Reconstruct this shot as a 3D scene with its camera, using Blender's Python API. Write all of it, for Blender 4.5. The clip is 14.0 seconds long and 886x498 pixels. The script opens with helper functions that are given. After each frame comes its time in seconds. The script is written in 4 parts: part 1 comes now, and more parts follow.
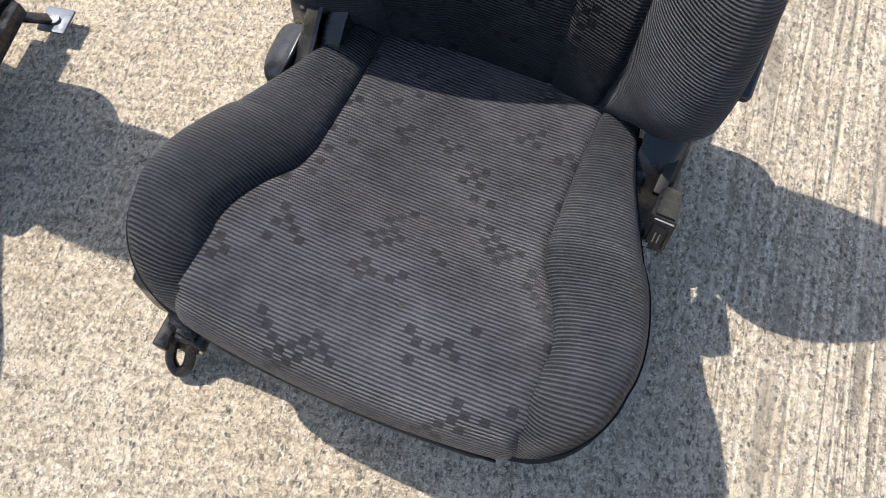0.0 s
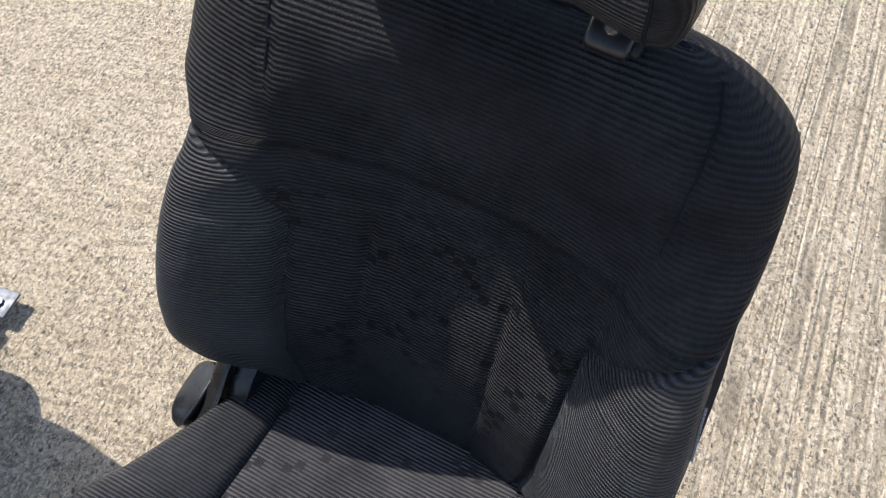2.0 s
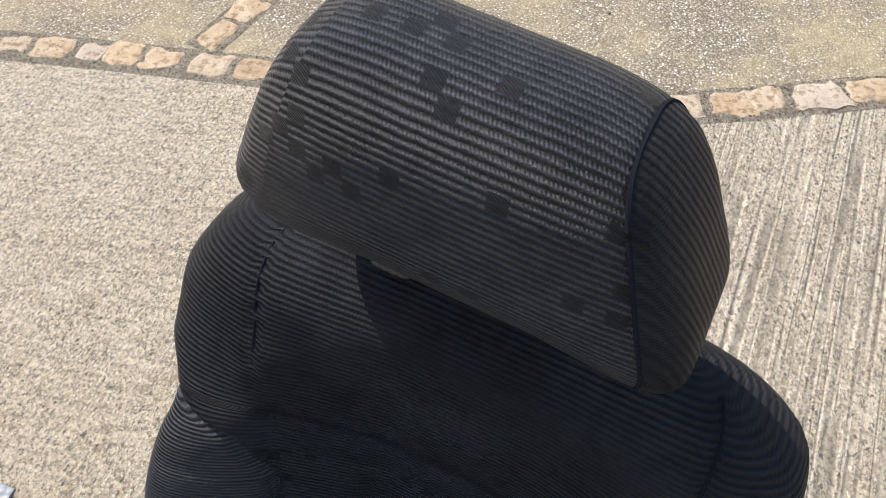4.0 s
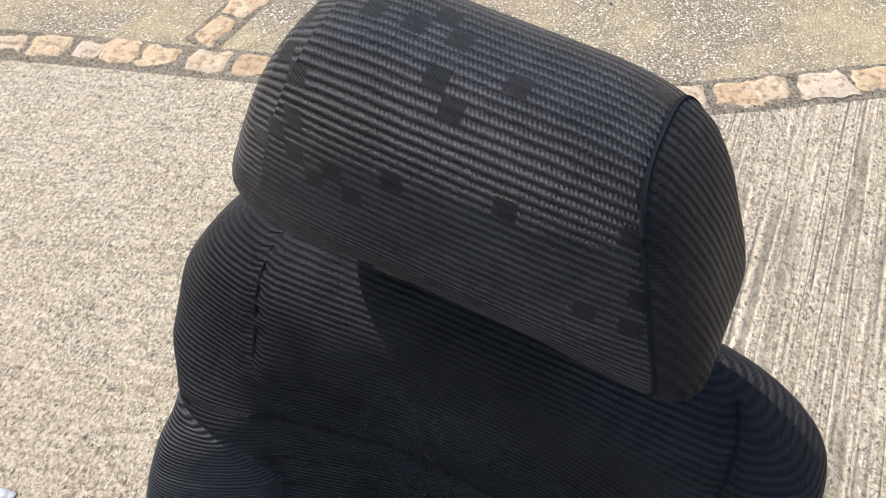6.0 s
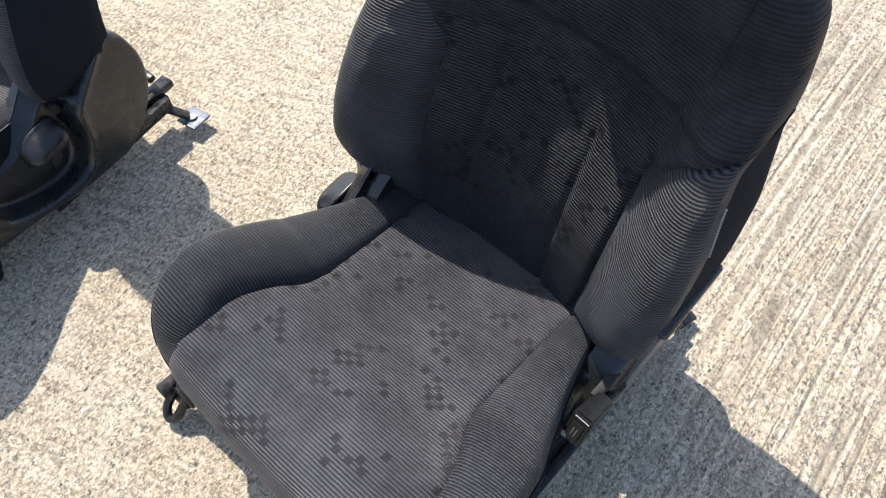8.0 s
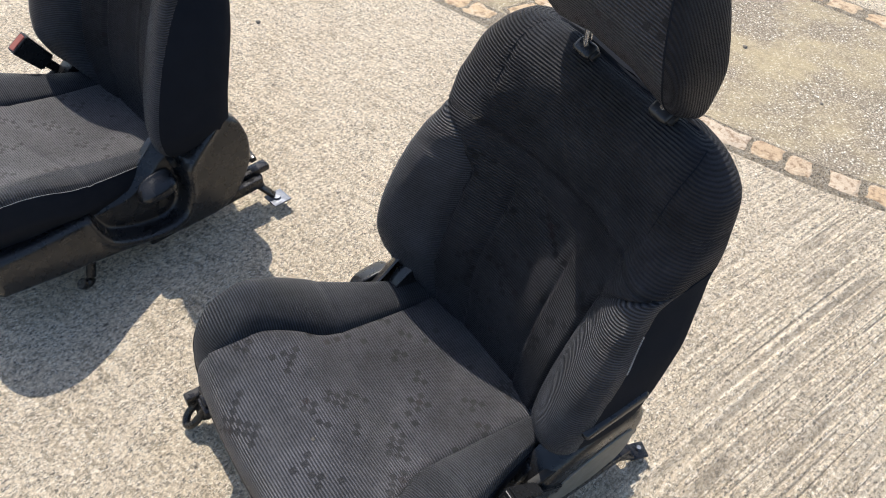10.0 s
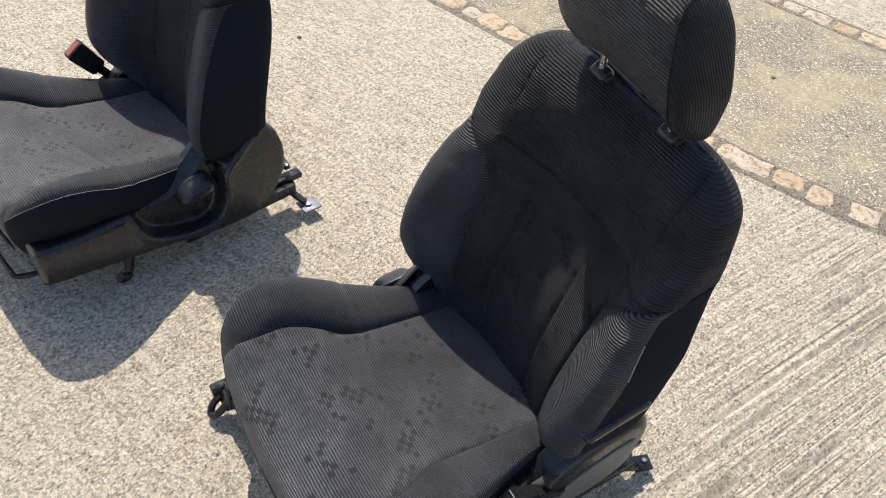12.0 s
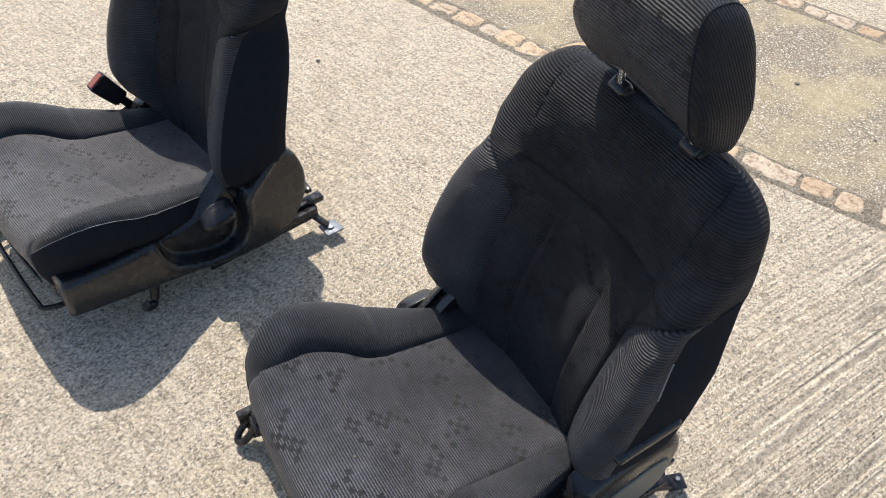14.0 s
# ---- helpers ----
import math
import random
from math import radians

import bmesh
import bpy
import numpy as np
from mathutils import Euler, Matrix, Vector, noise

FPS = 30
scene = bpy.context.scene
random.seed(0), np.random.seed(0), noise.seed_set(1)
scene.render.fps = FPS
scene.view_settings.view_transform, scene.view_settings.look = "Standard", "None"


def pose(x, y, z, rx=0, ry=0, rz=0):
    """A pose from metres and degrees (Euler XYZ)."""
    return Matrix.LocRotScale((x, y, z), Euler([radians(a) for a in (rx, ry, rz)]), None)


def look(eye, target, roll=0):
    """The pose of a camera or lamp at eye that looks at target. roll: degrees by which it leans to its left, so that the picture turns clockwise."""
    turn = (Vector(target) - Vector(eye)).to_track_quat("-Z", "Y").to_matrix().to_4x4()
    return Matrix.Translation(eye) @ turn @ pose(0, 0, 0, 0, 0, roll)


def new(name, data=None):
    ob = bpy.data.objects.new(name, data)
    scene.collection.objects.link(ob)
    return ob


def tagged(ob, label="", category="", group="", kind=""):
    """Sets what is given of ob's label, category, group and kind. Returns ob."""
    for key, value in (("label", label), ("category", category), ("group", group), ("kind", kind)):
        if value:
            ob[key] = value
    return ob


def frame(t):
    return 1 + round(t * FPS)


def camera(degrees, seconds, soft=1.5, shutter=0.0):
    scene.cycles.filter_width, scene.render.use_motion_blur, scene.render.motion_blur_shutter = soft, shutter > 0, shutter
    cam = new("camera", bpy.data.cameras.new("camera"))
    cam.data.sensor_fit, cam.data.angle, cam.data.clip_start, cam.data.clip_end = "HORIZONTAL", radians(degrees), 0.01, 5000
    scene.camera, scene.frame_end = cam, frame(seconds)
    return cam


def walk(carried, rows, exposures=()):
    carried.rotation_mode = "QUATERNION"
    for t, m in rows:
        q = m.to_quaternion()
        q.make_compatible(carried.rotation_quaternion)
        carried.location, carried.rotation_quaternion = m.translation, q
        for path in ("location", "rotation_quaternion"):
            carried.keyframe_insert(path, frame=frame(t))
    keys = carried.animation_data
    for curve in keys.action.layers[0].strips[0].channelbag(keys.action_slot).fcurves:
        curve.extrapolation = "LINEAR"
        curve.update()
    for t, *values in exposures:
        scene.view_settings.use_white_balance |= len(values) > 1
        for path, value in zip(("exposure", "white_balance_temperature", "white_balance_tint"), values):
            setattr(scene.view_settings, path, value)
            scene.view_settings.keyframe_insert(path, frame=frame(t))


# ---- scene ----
cam = camera(57.4, 14.0, 1.0)
PATH = [
    (0, (0.089, 0.16, 1.048), (0.024, 0.941, -0.792), -0.2),
    (0.5, (0.141, 0.118, 1.061), (0.056, 0.899, -0.778), 0.5),
    (1, (0.209, 0.214, 1.094), (0.085, 1.09, -0.699), -0.1),
    (1.5, (0.242, 0.39, 1.122), (0.063, 1.38, -0.607), -0.1),
    (2, (0.202, 0.451, 1.128), (0.019, 1.508, -0.56), -0.4),
    (2.5, (0.167, 0.514, 1.186), (0.026, 1.682, -0.431), -0.0),
    (3, (0.198, 0.579, 1.197), (0.025, 1.812, -0.369), -0.2),
    (3.5, (0.205, 0.59, 1.196), (-0.02, 1.823, -0.362), -1.7),
    (3.7, (0.201, 0.585, 1.198), (-0.041, 1.814, -0.361), -2.3),
    (6, (0.195, 0.6, 1.189), (-0.055, 1.81, -0.383), -3.5),
    (6.5, (0.194, 0.6, 1.182), (-0.069, 1.769, -0.42), -3.0),
    (6.7, (0.186, 0.581, 1.159), (-0.087, 1.697, -0.479), -2.4),
    (6.8, (0.189, 0.564, 1.152), (-0.096, 1.644, -0.507), -2.2),
    (7, (0.192, 0.532, 1.128), (-0.107, 1.537, -0.575), -1.7),
    (7.5, (0.222, 0.399, 1.119), (-0.127, 1.281, -0.642), -1.8),
    (8, (0.284, 0.131, 1.211), (-0.136, 1.146, -0.46), 1.3),
    (8.5, (0.372, 0.014, 1.312), (-0.128, 1.168, -0.244), 5.8),
    (8.7, (0.424, 0.003, 1.337), (-0.125, 1.178, -0.185), 6.5),
    (10.8, (0.525, -0.019, 1.392), (-0.249, 1.133, -0.048), 7.6),
    (11, (0.541, -0.028, 1.402), (-0.244, 1.124, -0.032), 8.0),
    (11.5, (0.547, -0.039, 1.402), (-0.254, 1.11, -0.025), 8.3),
    (12, (0.546, -0.043, 1.404), (-0.274, 1.094, -0.023), 6.9),
    (12.5, (0.549, -0.046, 1.413), (-0.322, 1.076, 0.006), 4.2),
    (13, (0.543, -0.041, 1.403), (-0.353, 1.075, 0.006), 3.4),
    (13.5, (0.542, -0.035, 1.403), (-0.349, 1.082, 0.005), 3.4),
    (14, (0.542, -0.028, 1.402), (-0.346, 1.087, -0.001), 3.3),
]
EXPOSURES = [(0, 0.58), (1, 0.46), (2, 0.36), (3, 0.24), (3.7, 0.23), (6, 0.34), (6.5, 0.44), (7, 0.66), (7.5, 0.86), (8, 0.74), (8.5, 0.34), (11, 0.34), (14, 0.34)]
walk(cam, [(t, look(eye, target, roll)) for t, eye, target, roll in PATH], EXPOSURES)

# ---- light ----
SUN_TO = Vector((-0.575, 0.336, 1.0)).normalized()
elev, azim = math.asin(SUN_TO.z), math.atan2(SUN_TO.x, SUN_TO.y)
world = bpy.data.worlds.new("sky")
scene.world = world
world.use_nodes = True
wn = world.node_tree.nodes
sky = wn.new("ShaderNodeTexSky")
sky.sky_type, sky.sun_disc = "NISHITA", False
sky.sun_elevation, sky.sun_rotation = elev, azim
sky.air_density, sky.dust_density = 1.0, 1.5
wn["Background"].inputs["Strength"].default_value = 0.15
world.node_tree.links.new(sky.outputs["Color"], wn["Background"].inputs["Color"])
sun = new("sun", bpy.data.lights.new("sun", "SUN"))
sun.data.energy, sun.data.angle, sun.data.color = 4.4, radians(0.55), (1.0, 0.93, 0.83)
sun.matrix_world = look(SUN_TO * 20, (0, 0, 0))


# ---- materials ----
class Nodes:
    """Short hand for a node material."""

    def __init__(self, name, rough=0.8, metal=0.0, spec=0.5):
        self.m = bpy.data.materials.new(name)
        self.m.use_nodes = True
        self.t = self.m.node_tree
        self.b = self.t.nodes["Principled BSDF"]
        self.b.inputs["Roughness"].default_value = rough
        self.b.inputs["Metallic"].default_value = metal
        self.b.inputs["Specular IOR Level"].default_value = spec

    def node(self, kind, operation="", data_type="", blend_type="", noise_dimensions="", feature=""):
        n = self.t.nodes.new(kind)
        if operation:
            n.operation = operation
        if data_type:
            n.data_type = data_type
        if blend_type:
            n.blend_type = blend_type
        if noise_dimensions:
            n.noise_dimensions = noise_dimensions
        if feature:
            n.feature = feature
        return n

    def link(self, a, b):
        self.t.links.new(a, b)

    def put(self, sock, v):
        if hasattr(v, "is_linked"):
            self.link(v, sock)
        else:
            sock.default_value = v

    def math(self, op, a, b=0.0, c=0.0):
        n = self.node("ShaderNodeMath", operation=op)
        for s, v in zip(n.inputs, (a, b, c)):
            self.put(s, v)
        return n.outputs[0]

    def span(self, v, lo, hi, to_lo=0.0, to_hi=1.0):
        n = self.node("ShaderNodeMapRange")
        for s, w in zip(n.inputs, (v, lo, hi, to_lo, to_hi)):
            self.put(s, w)
        return n.outputs[0]

    def mix(self, f, a, b, blend="MIX"):
        n = self.node("ShaderNodeMix", data_type="RGBA", blend_type=blend)
        self.put(n.inputs[0], f)
        for i, v in ((6, a), (7, b)):
            self.put(n.inputs[i], v if hasattr(v, "is_linked") else (*v, 1.0))
        return n.outputs[2]

    def coords(self, which="Object"):
        return self.node("ShaderNodeTexCoord").outputs[which]

    def noise(self, vec, scale, detail=3.0, rough=0.55, dims="3D"):
        n = self.node("ShaderNodeTexNoise", noise_dimensions=dims)
        self.link(vec, n.inputs["Vector"])
        n.inputs["Scale"].default_value, n.inputs["Detail"].default_value, n.inputs["Roughness"].default_value = scale, detail, rough
        return n.outputs["Fac"]

    def cells(self, vec, scale, feature="F1", out="Distance", rnd=1.0):
        n = self.node("ShaderNodeTexVoronoi", feature=feature)
        self.link(vec, n.inputs["Vector"])
        n.inputs["Scale"].default_value, n.inputs["Randomness"].default_value = scale, rnd
        return n.outputs[out]

    def warp(self, vec, rot=0.0, scale=(1, 1, 1), loc=(0, 0, 0)):
        n = self.node("ShaderNodeMapping")
        self.link(vec, n.inputs["Vector"])
        n.inputs["Rotation"].default_value, n.inputs["Scale"].default_value, n.inputs["Location"].default_value = (0, 0, radians(rot)), scale, loc
        return n.outputs[0]

    def bump(self, height, dist=0.001, strength=1.0):
        n = self.node("ShaderNodeBump")
        self.put(n.inputs["Height"], height)
        n.inputs["Distance"].default_value, n.inputs["Strength"].default_value = dist, strength
        self.link(n.outputs[0], self.b.inputs["Normal"])

    def colour(self, c):
        self.put(self.b.inputs["Base Color"], c if hasattr(c, "is_linked") else (*c, 1.0))


def fabric(name, low, high, pitch, squares, depth=0.0012, duty=0.6, dusty=0.25, gloss=0.13):
    """Ribbed seat cloth on metric UVs: ribs run along u, and v counts them."""
    k = Nodes(name, 0.45, spec=gloss)
    uv = k.coords("UV")
    sep = k.node("ShaderNodeSeparateXYZ")
    k.link(uv, sep.inputs[0])
    u, v = sep.outputs[0], sep.outputs[1]
    drift = k.math("MULTIPLY", k.math("SUBTRACT", k.noise(uv, 60, 2), 0.5), pitch * 0.3)
    drift = k.math("ADD", drift, k.math("MULTIPLY", k.math("SUBTRACT", k.noise(uv, 420, 2), 0.5), pitch * 0.22))
    vv = k.math("ADD", v, drift)
    wave = k.math("MULTIPLY_ADD", k.math("SINE", k.math("MULTIPLY", vv, 2 * math.pi / pitch)), 0.5, 0.5)
    rib = k.math("POWER", wave, duty)
    row = k.math("FLOOR", k.math("DIVIDE", vv, pitch))
    knit = k.math("MULTIPLY_ADD", k.math("SINE", k.math("ADD", k.math("MULTIPLY", k.math("ADD", u, k.math("MULTIPLY", v, 0.35)), 2 * math.pi / 0.0021), k.math("MULTIPLY", row, 2.1))), 0.5, 0.5)
    fuzz = k.noise(uv, 1100, 3, 0.75)
    worn = k.noise(uv, 7, 4, 0.62)
    height = k.math("ADD", rib, k.math("MULTIPLY", k.math("ADD", knit, k.math("MULTIPLY", fuzz, 2.4)), 0.2))
    col = k.mix(k.span(k.math("ADD", rib, k.math("MULTIPLY", k.math("SUBTRACT", fuzz, 0.5), 1.3)), 0.12, 0.95), low, high)
    if squares:
        cell = k.node("ShaderNodeCombineXYZ")
        size = 0.0105
        k.link(k.math("FLOOR", k.math("DIVIDE", u, size)), cell.inputs[0])
        k.link(k.math("FLOOR", k.math("DIVIDE", v, size)), cell.inputs[1])
        dice = k.node("ShaderNodeTexWhiteNoise", noise_dimensions="2D")
        k.link(cell.outputs[0], dice.inputs["Vector"])
        group = k.noise(cell.outputs[0], 0.17, 1)
        odd = k.math("PINGPONG", k.math("ADD", k.math("FLOOR", k.math("DIVIDE", u, size)), k.math("FLOOR", k.math("DIVIDE", v, size))), 1.0)
        on = k.math("MULTIPLY", odd, k.math("GREATER_THAN", k.math("ADD", dice.outputs["Value"], k.math("MULTIPLY", group, 4.5)), 3.24))
        on = k.math("MULTIPLY", on, k.span(fuzz, 0.3, 0.42, 0.3, 0.85))
        twill = k.math("MULTIPLY_ADD", k.math("SINE", k.math("MULTIPLY", k.math("ADD", u, k.math("MULTIPLY", v, 1.6)), 2 * math.pi / 0.0026)), 0.5, 0.5)
        height = k.mix(on, height, k.math("MULTIPLY_ADD", twill, 0.5, k.math("MULTIPLY", fuzz, 0.4)))
        dark = k.mix(k.math("MULTIPLY", twill, k.span(fuzz, 0.35, 0.65)), tuple(c * 0.55 for c in low), tuple(c * 0.5 for c in high))
        red = k.math("MULTIPLY", k.math("GREATER_THAN", dice.outputs["Value"], 0.955), k.math("LESS_THAN", rib, 0.5))
        dark = k.mix(k.math("MULTIPLY", red, 0.22), dark, (0.07, 0.012, 0.014))
        col = k.mix(on, col, dark)
    dust = k.math("MULTIPLY", k.span(worn, 0.46, 0.66), k.span(k.noise(uv, 170, 3, 0.7), 0.38, 0.62))
    col = k.mix(k.math("MULTIPLY", dust, dusty), col, (0.135, 0.132, 0.135))
    tone = k.node("ShaderNodeCombineColor")
    level = k.math("ADD", k.span(k.noise(uv, 8.5, 3, 0.55), 0.32, 0.68, 0.62, 1.2), k.span(k.noise(uv, 55, 3, 0.6), 0.35, 0.65, -0.1, 0.12))
    for i in range(3):
        k.link(level, tone.inputs[i])
    col = k.mix(1.0, col, tone.outputs[0], "MULTIPLY")
    k.colour(col)
    k.put(k.b.inputs["Roughness"], k.span(worn, 0.35, 0.7, 0.36, 0.46))
    k.bump(height, depth, 0.9)
    return k.m


def plain_cloth():
    k = Nodes("black_knit", 0.9, spec=0.08)
    o = k.coords("Object")
    n = k.noise(o, 900, 2)
    k.colour(k.mix(k.noise(o, 25, 3), (0.010, 0.0118, 0.0165), (0.016, 0.0185, 0.025)))
    k.bump(n, 0.0006, 0.6)
    return k.m


def plastic(name, low, high, rough=0.45):
    k = Nodes(name, rough, spec=0.55)
    o = k.coords("Object")
    k.colour(k.mix(k.noise(o, 18, 4), low, high))
    k.put(k.b.inputs["Roughness"], k.span(k.noise(o, 40, 4), 0.3, 0.7, rough - 0.07, rough + 0.1))
    k.bump(k.cells(o, 1500), 0.00008, 0.5)
    return k.m


def metal(name, col, rough=0.35, metallic=1.0, dirt=(0.05, 0.045, 0.04)):
    k = Nodes(name, rough, metallic)
    o = k.coords("Object")
    k.colour(k.mix(k.span(k.noise(o, 60, 5), 0.5, 0.75), col, dirt))
    k.put(k.b.inputs["Roughness"], k.span(k.noise(o, 90, 4), 0.3, 0.7, rough - 0.1, rough + 0.2))
    k.bump(k.noise(o, 300, 3), 0.0003, 0.3)
    return k.m


def concrete(name="concrete", tone=1.0, grooves=1.0):
    """Broom-finished concrete: sandy paste, pits and dark grit, with dragged grooves on one side."""
    k = Nodes(name, 0.92, spec=0.2)

    def c(r, g, b):
        return tuple(v * tone for v in (r, g, b))

    o = k.coords("Object")
    sep = k.node("ShaderNodeSeparateXYZ")
    k.link(o, sep.inputs[0])
    x, y = sep.outputs[0], sep.outputs[1]
    big = k.noise(o, 1.9, 4, 0.6)
    blot = k.noise(k.warp(o, 35, (1, 1, 1), (5.1, 2.2, 0)), 9, 5, 0.62)
    mid = k.noise(o, 42, 4, 0.65)
    grain = k.noise(k.warp(o, 20, (1, 1, 1), (3.1, 7.7, 0)), 130, 5, 0.78)
    fine = k.noise(o, 520, 3, 0.7)
    # long grooves dragged along the drive, strong past x = 0.4 and faint before it
    right = k.span(k.math("ADD", x, k.math("MULTIPLY", big, 0.3)), 0.28, 0.7)
    bend = k.math("SUBTRACT", x, k.math("MULTIPLY", y, k.math("MULTIPLY_ADD", y, 0.025, 0.19)))
    bend = k.math("ADD", bend, k.math("MULTIPLY", k.noise(o, 1.1, 1), 0.02))

    def dragged(pitch, run, detail):
        v = k.node("ShaderNodeCombineXYZ")
        k.link(k.math("MULTIPLY", bend, pitch), v.inputs[0])
        k.link(k.math("MULTIPLY", y, run), v.inputs[1])
        return k.noise(v.outputs[0], 1.0, detail, 0.6)

    ragged = k.math("MULTIPLY", k.math("SUBTRACT", grain, 0.5), 0.10)
    wide = k.span(k.math("ADD", k.math("ABSOLUTE", k.math("SUBTRACT", dragged(17, 0.3, 1), 0.5)), ragged), 0.050, 0.012)
    thin = k.span(k.math("ADD", k.math("ABSOLUTE", k.math("SUBTRACT", dragged(46, 0.8, 1), 0.5)), ragged), 0.070, 0.020)
    broken = k.span(k.noise(k.warp(o, 0, (1, 0.5, 1)), 7, 3, 0.6), 0.40, 0.55)
    cut = k.math("MAXIMUM", k.math("MULTIPLY", wide, broken), k.math("MULTIPLY", thin, 0.5))
    cut = k.math("MULTIPLY", k.math("MULTIPLY", cut, right), grooves)
    streak = k.math("MULTIPLY", k.math("SUBTRACT", dragged(110, 2.2, 3), 0.5), k.span(right, 0, 1, 0.25 * grooves, 0.65 * grooves))
    other = k.math("MULTIPLY", k.math("SUBTRACT", k.noise(k.warp(o, -48, (11, 85, 1)), 1.0, 3, 0.65), 0.5), k.span(right, 0, 1, 0.55 * grooves, 0.0))
    push = k.math("ADD", k.math("ADD", streak, other), k.math("MULTIPLY", k.math("SUBTRACT", mid, 0.5), 0.4))
    # dark stones in the paste, thicker where it was dragged
    at = k.node("ShaderNodeVectorMath", operation="ADD")
    k.link(k.warp(o, 11, (1.15, 0.85, 1)), at.inputs[0])
    jig = k.node("ShaderNodeCombineXYZ")
    k.link(k.math("MULTIPLY", grain, 0.020), jig.inputs[0])
    k.link(k.math("MULTIPLY", k.noise(o, 160, 4, 0.7), 0.024), jig.inputs[1])
    k.link(jig.outputs[0], at.inputs[1])
    cell = k.node("ShaderNodeSeparateColor")
    k.link(k.cells(at.outputs[0], 175, out="Color"), cell.inputs[0])
    near = k.span(k.cells(at.outputs[0], 175), 0.50, 0.44)
    stone = k.math("MULTIPLY", near, k.span(k.math("ADD", cell.outputs[0], k.math("MULTIPLY", push, 0.5)), k.span(right, 0, 1, 0.83, 0.70), k.span(right, 0, 1, 0.86, 0.74)))
    cell2 = k.node("ShaderNodeSeparateColor")
    k.link(k.cells(at.outputs[0], 420, out="Color"), cell2.inputs[0])
    col = k.mix(k.span(big, 0.35, 0.65), c(0.58, 0.485, 0.36), c(0.61, 0.525, 0.405))
    col = k.mix(k.span(blot, 0.42, 0.64, 0.0, 0.5), col, c(0.45, 0.365, 0.255))
    col = k.mix(k.span(k.math("ADD", grain, k.math("MULTIPLY", push, 0.5)), 0.465, 0.43, 0.0, 0.85), col, c(0.78, 0.69, 0.555))
    col = k.mix(k.span(k.math("ADD", grain, k.math("MULTIPLY", push, 0.8)), 0.545, 0.575, 0.0, 0.75), col, c(0.30, 0.245, 0.175))
    col = k.mix(k.span(fine, 0.57, 0.61, 0.0, 0.6), col, c(0.25, 0.21, 0.16))
    col = k.mix(k.span(cell2.outputs[0], 0.87, 0.89, 0.0, 0.8), col, c(0.86, 0.80, 0.70))
    col = k.mix(k.span(cell2.outputs[1], 0.88, 0.90, 0.0, 0.85), col, c(0.13, 0.115, 0.095))
    col = k.mix(k.math("MULTIPLY", stone, 0.9), col, k.mix(cell.outputs[1], c(0.32, 0.28, 0.225), c(0.07, 0.066, 0.058)))
    col = k.mix(k.math("MULTIPLY", cut, 0.62), col, c(0.18, 0.155, 0.125))
    k.colour(col)
    h = k.math("ADD", k.math("MULTIPLY", grain, -2.6), k.math("MULTIPLY", fine, -0.9))
    h = k.math("SUBTRACT", h, k.math("MULTIPLY", push, 0.45))
    h = k.math("SUBTRACT", h, k.math("MULTIPLY", cut, 1.1))
    h = k.math("SUBTRACT", h, k.math("MULTIPLY", stone, 0.25))
    k.bump(h, 0.0042, 1.0)
    return k.m


def aggregate():
    """Washed gravel finish with a yellowish growth in patches."""
    k = Nodes("aggregate", 0.88, spec=0.25)
    o = k.coords("Object")
    cs = k.node("ShaderNodeSeparateColor")
    k.link(k.cells(o, 190, out="Color"), cs.inputs[0])
    d = k.cells(o, 190)
    patch = k.noise(o, 3.2, 4, 0.65)
    col = k.mix(cs.outputs[0], (0.22, 0.185, 0.14), (0.50, 0.435, 0.34))
    col = k.mix(k.span(cs.outputs[1], 0.90, 0.92), col, (0.74, 0.70, 0.62))
    col = k.mix(k.math("MULTIPLY", k.span(d, 0.42, 0.62), 0.8), col, (0.13, 0.11, 0.085))
    col = k.mix(k.math("MULTIPLY", k.span(patch, 0.42, 0.62), 0.6), col, (0.45, 0.375, 0.23))
    col = k.mix(k.math("MULTIPLY", k.span(k.noise(o, 26, 4, 0.65), 0.5, 0.7), 0.45), col, (0.22, 0.185, 0.135))
    k.colour(col)
    k.bump(k.math("ADD", k.math("SUBTRACT", 1.0, d), k.math("MULTIPLY", k.noise(o, 500, 2), 0.4)), 0.0025, 0.9)
    return k.m


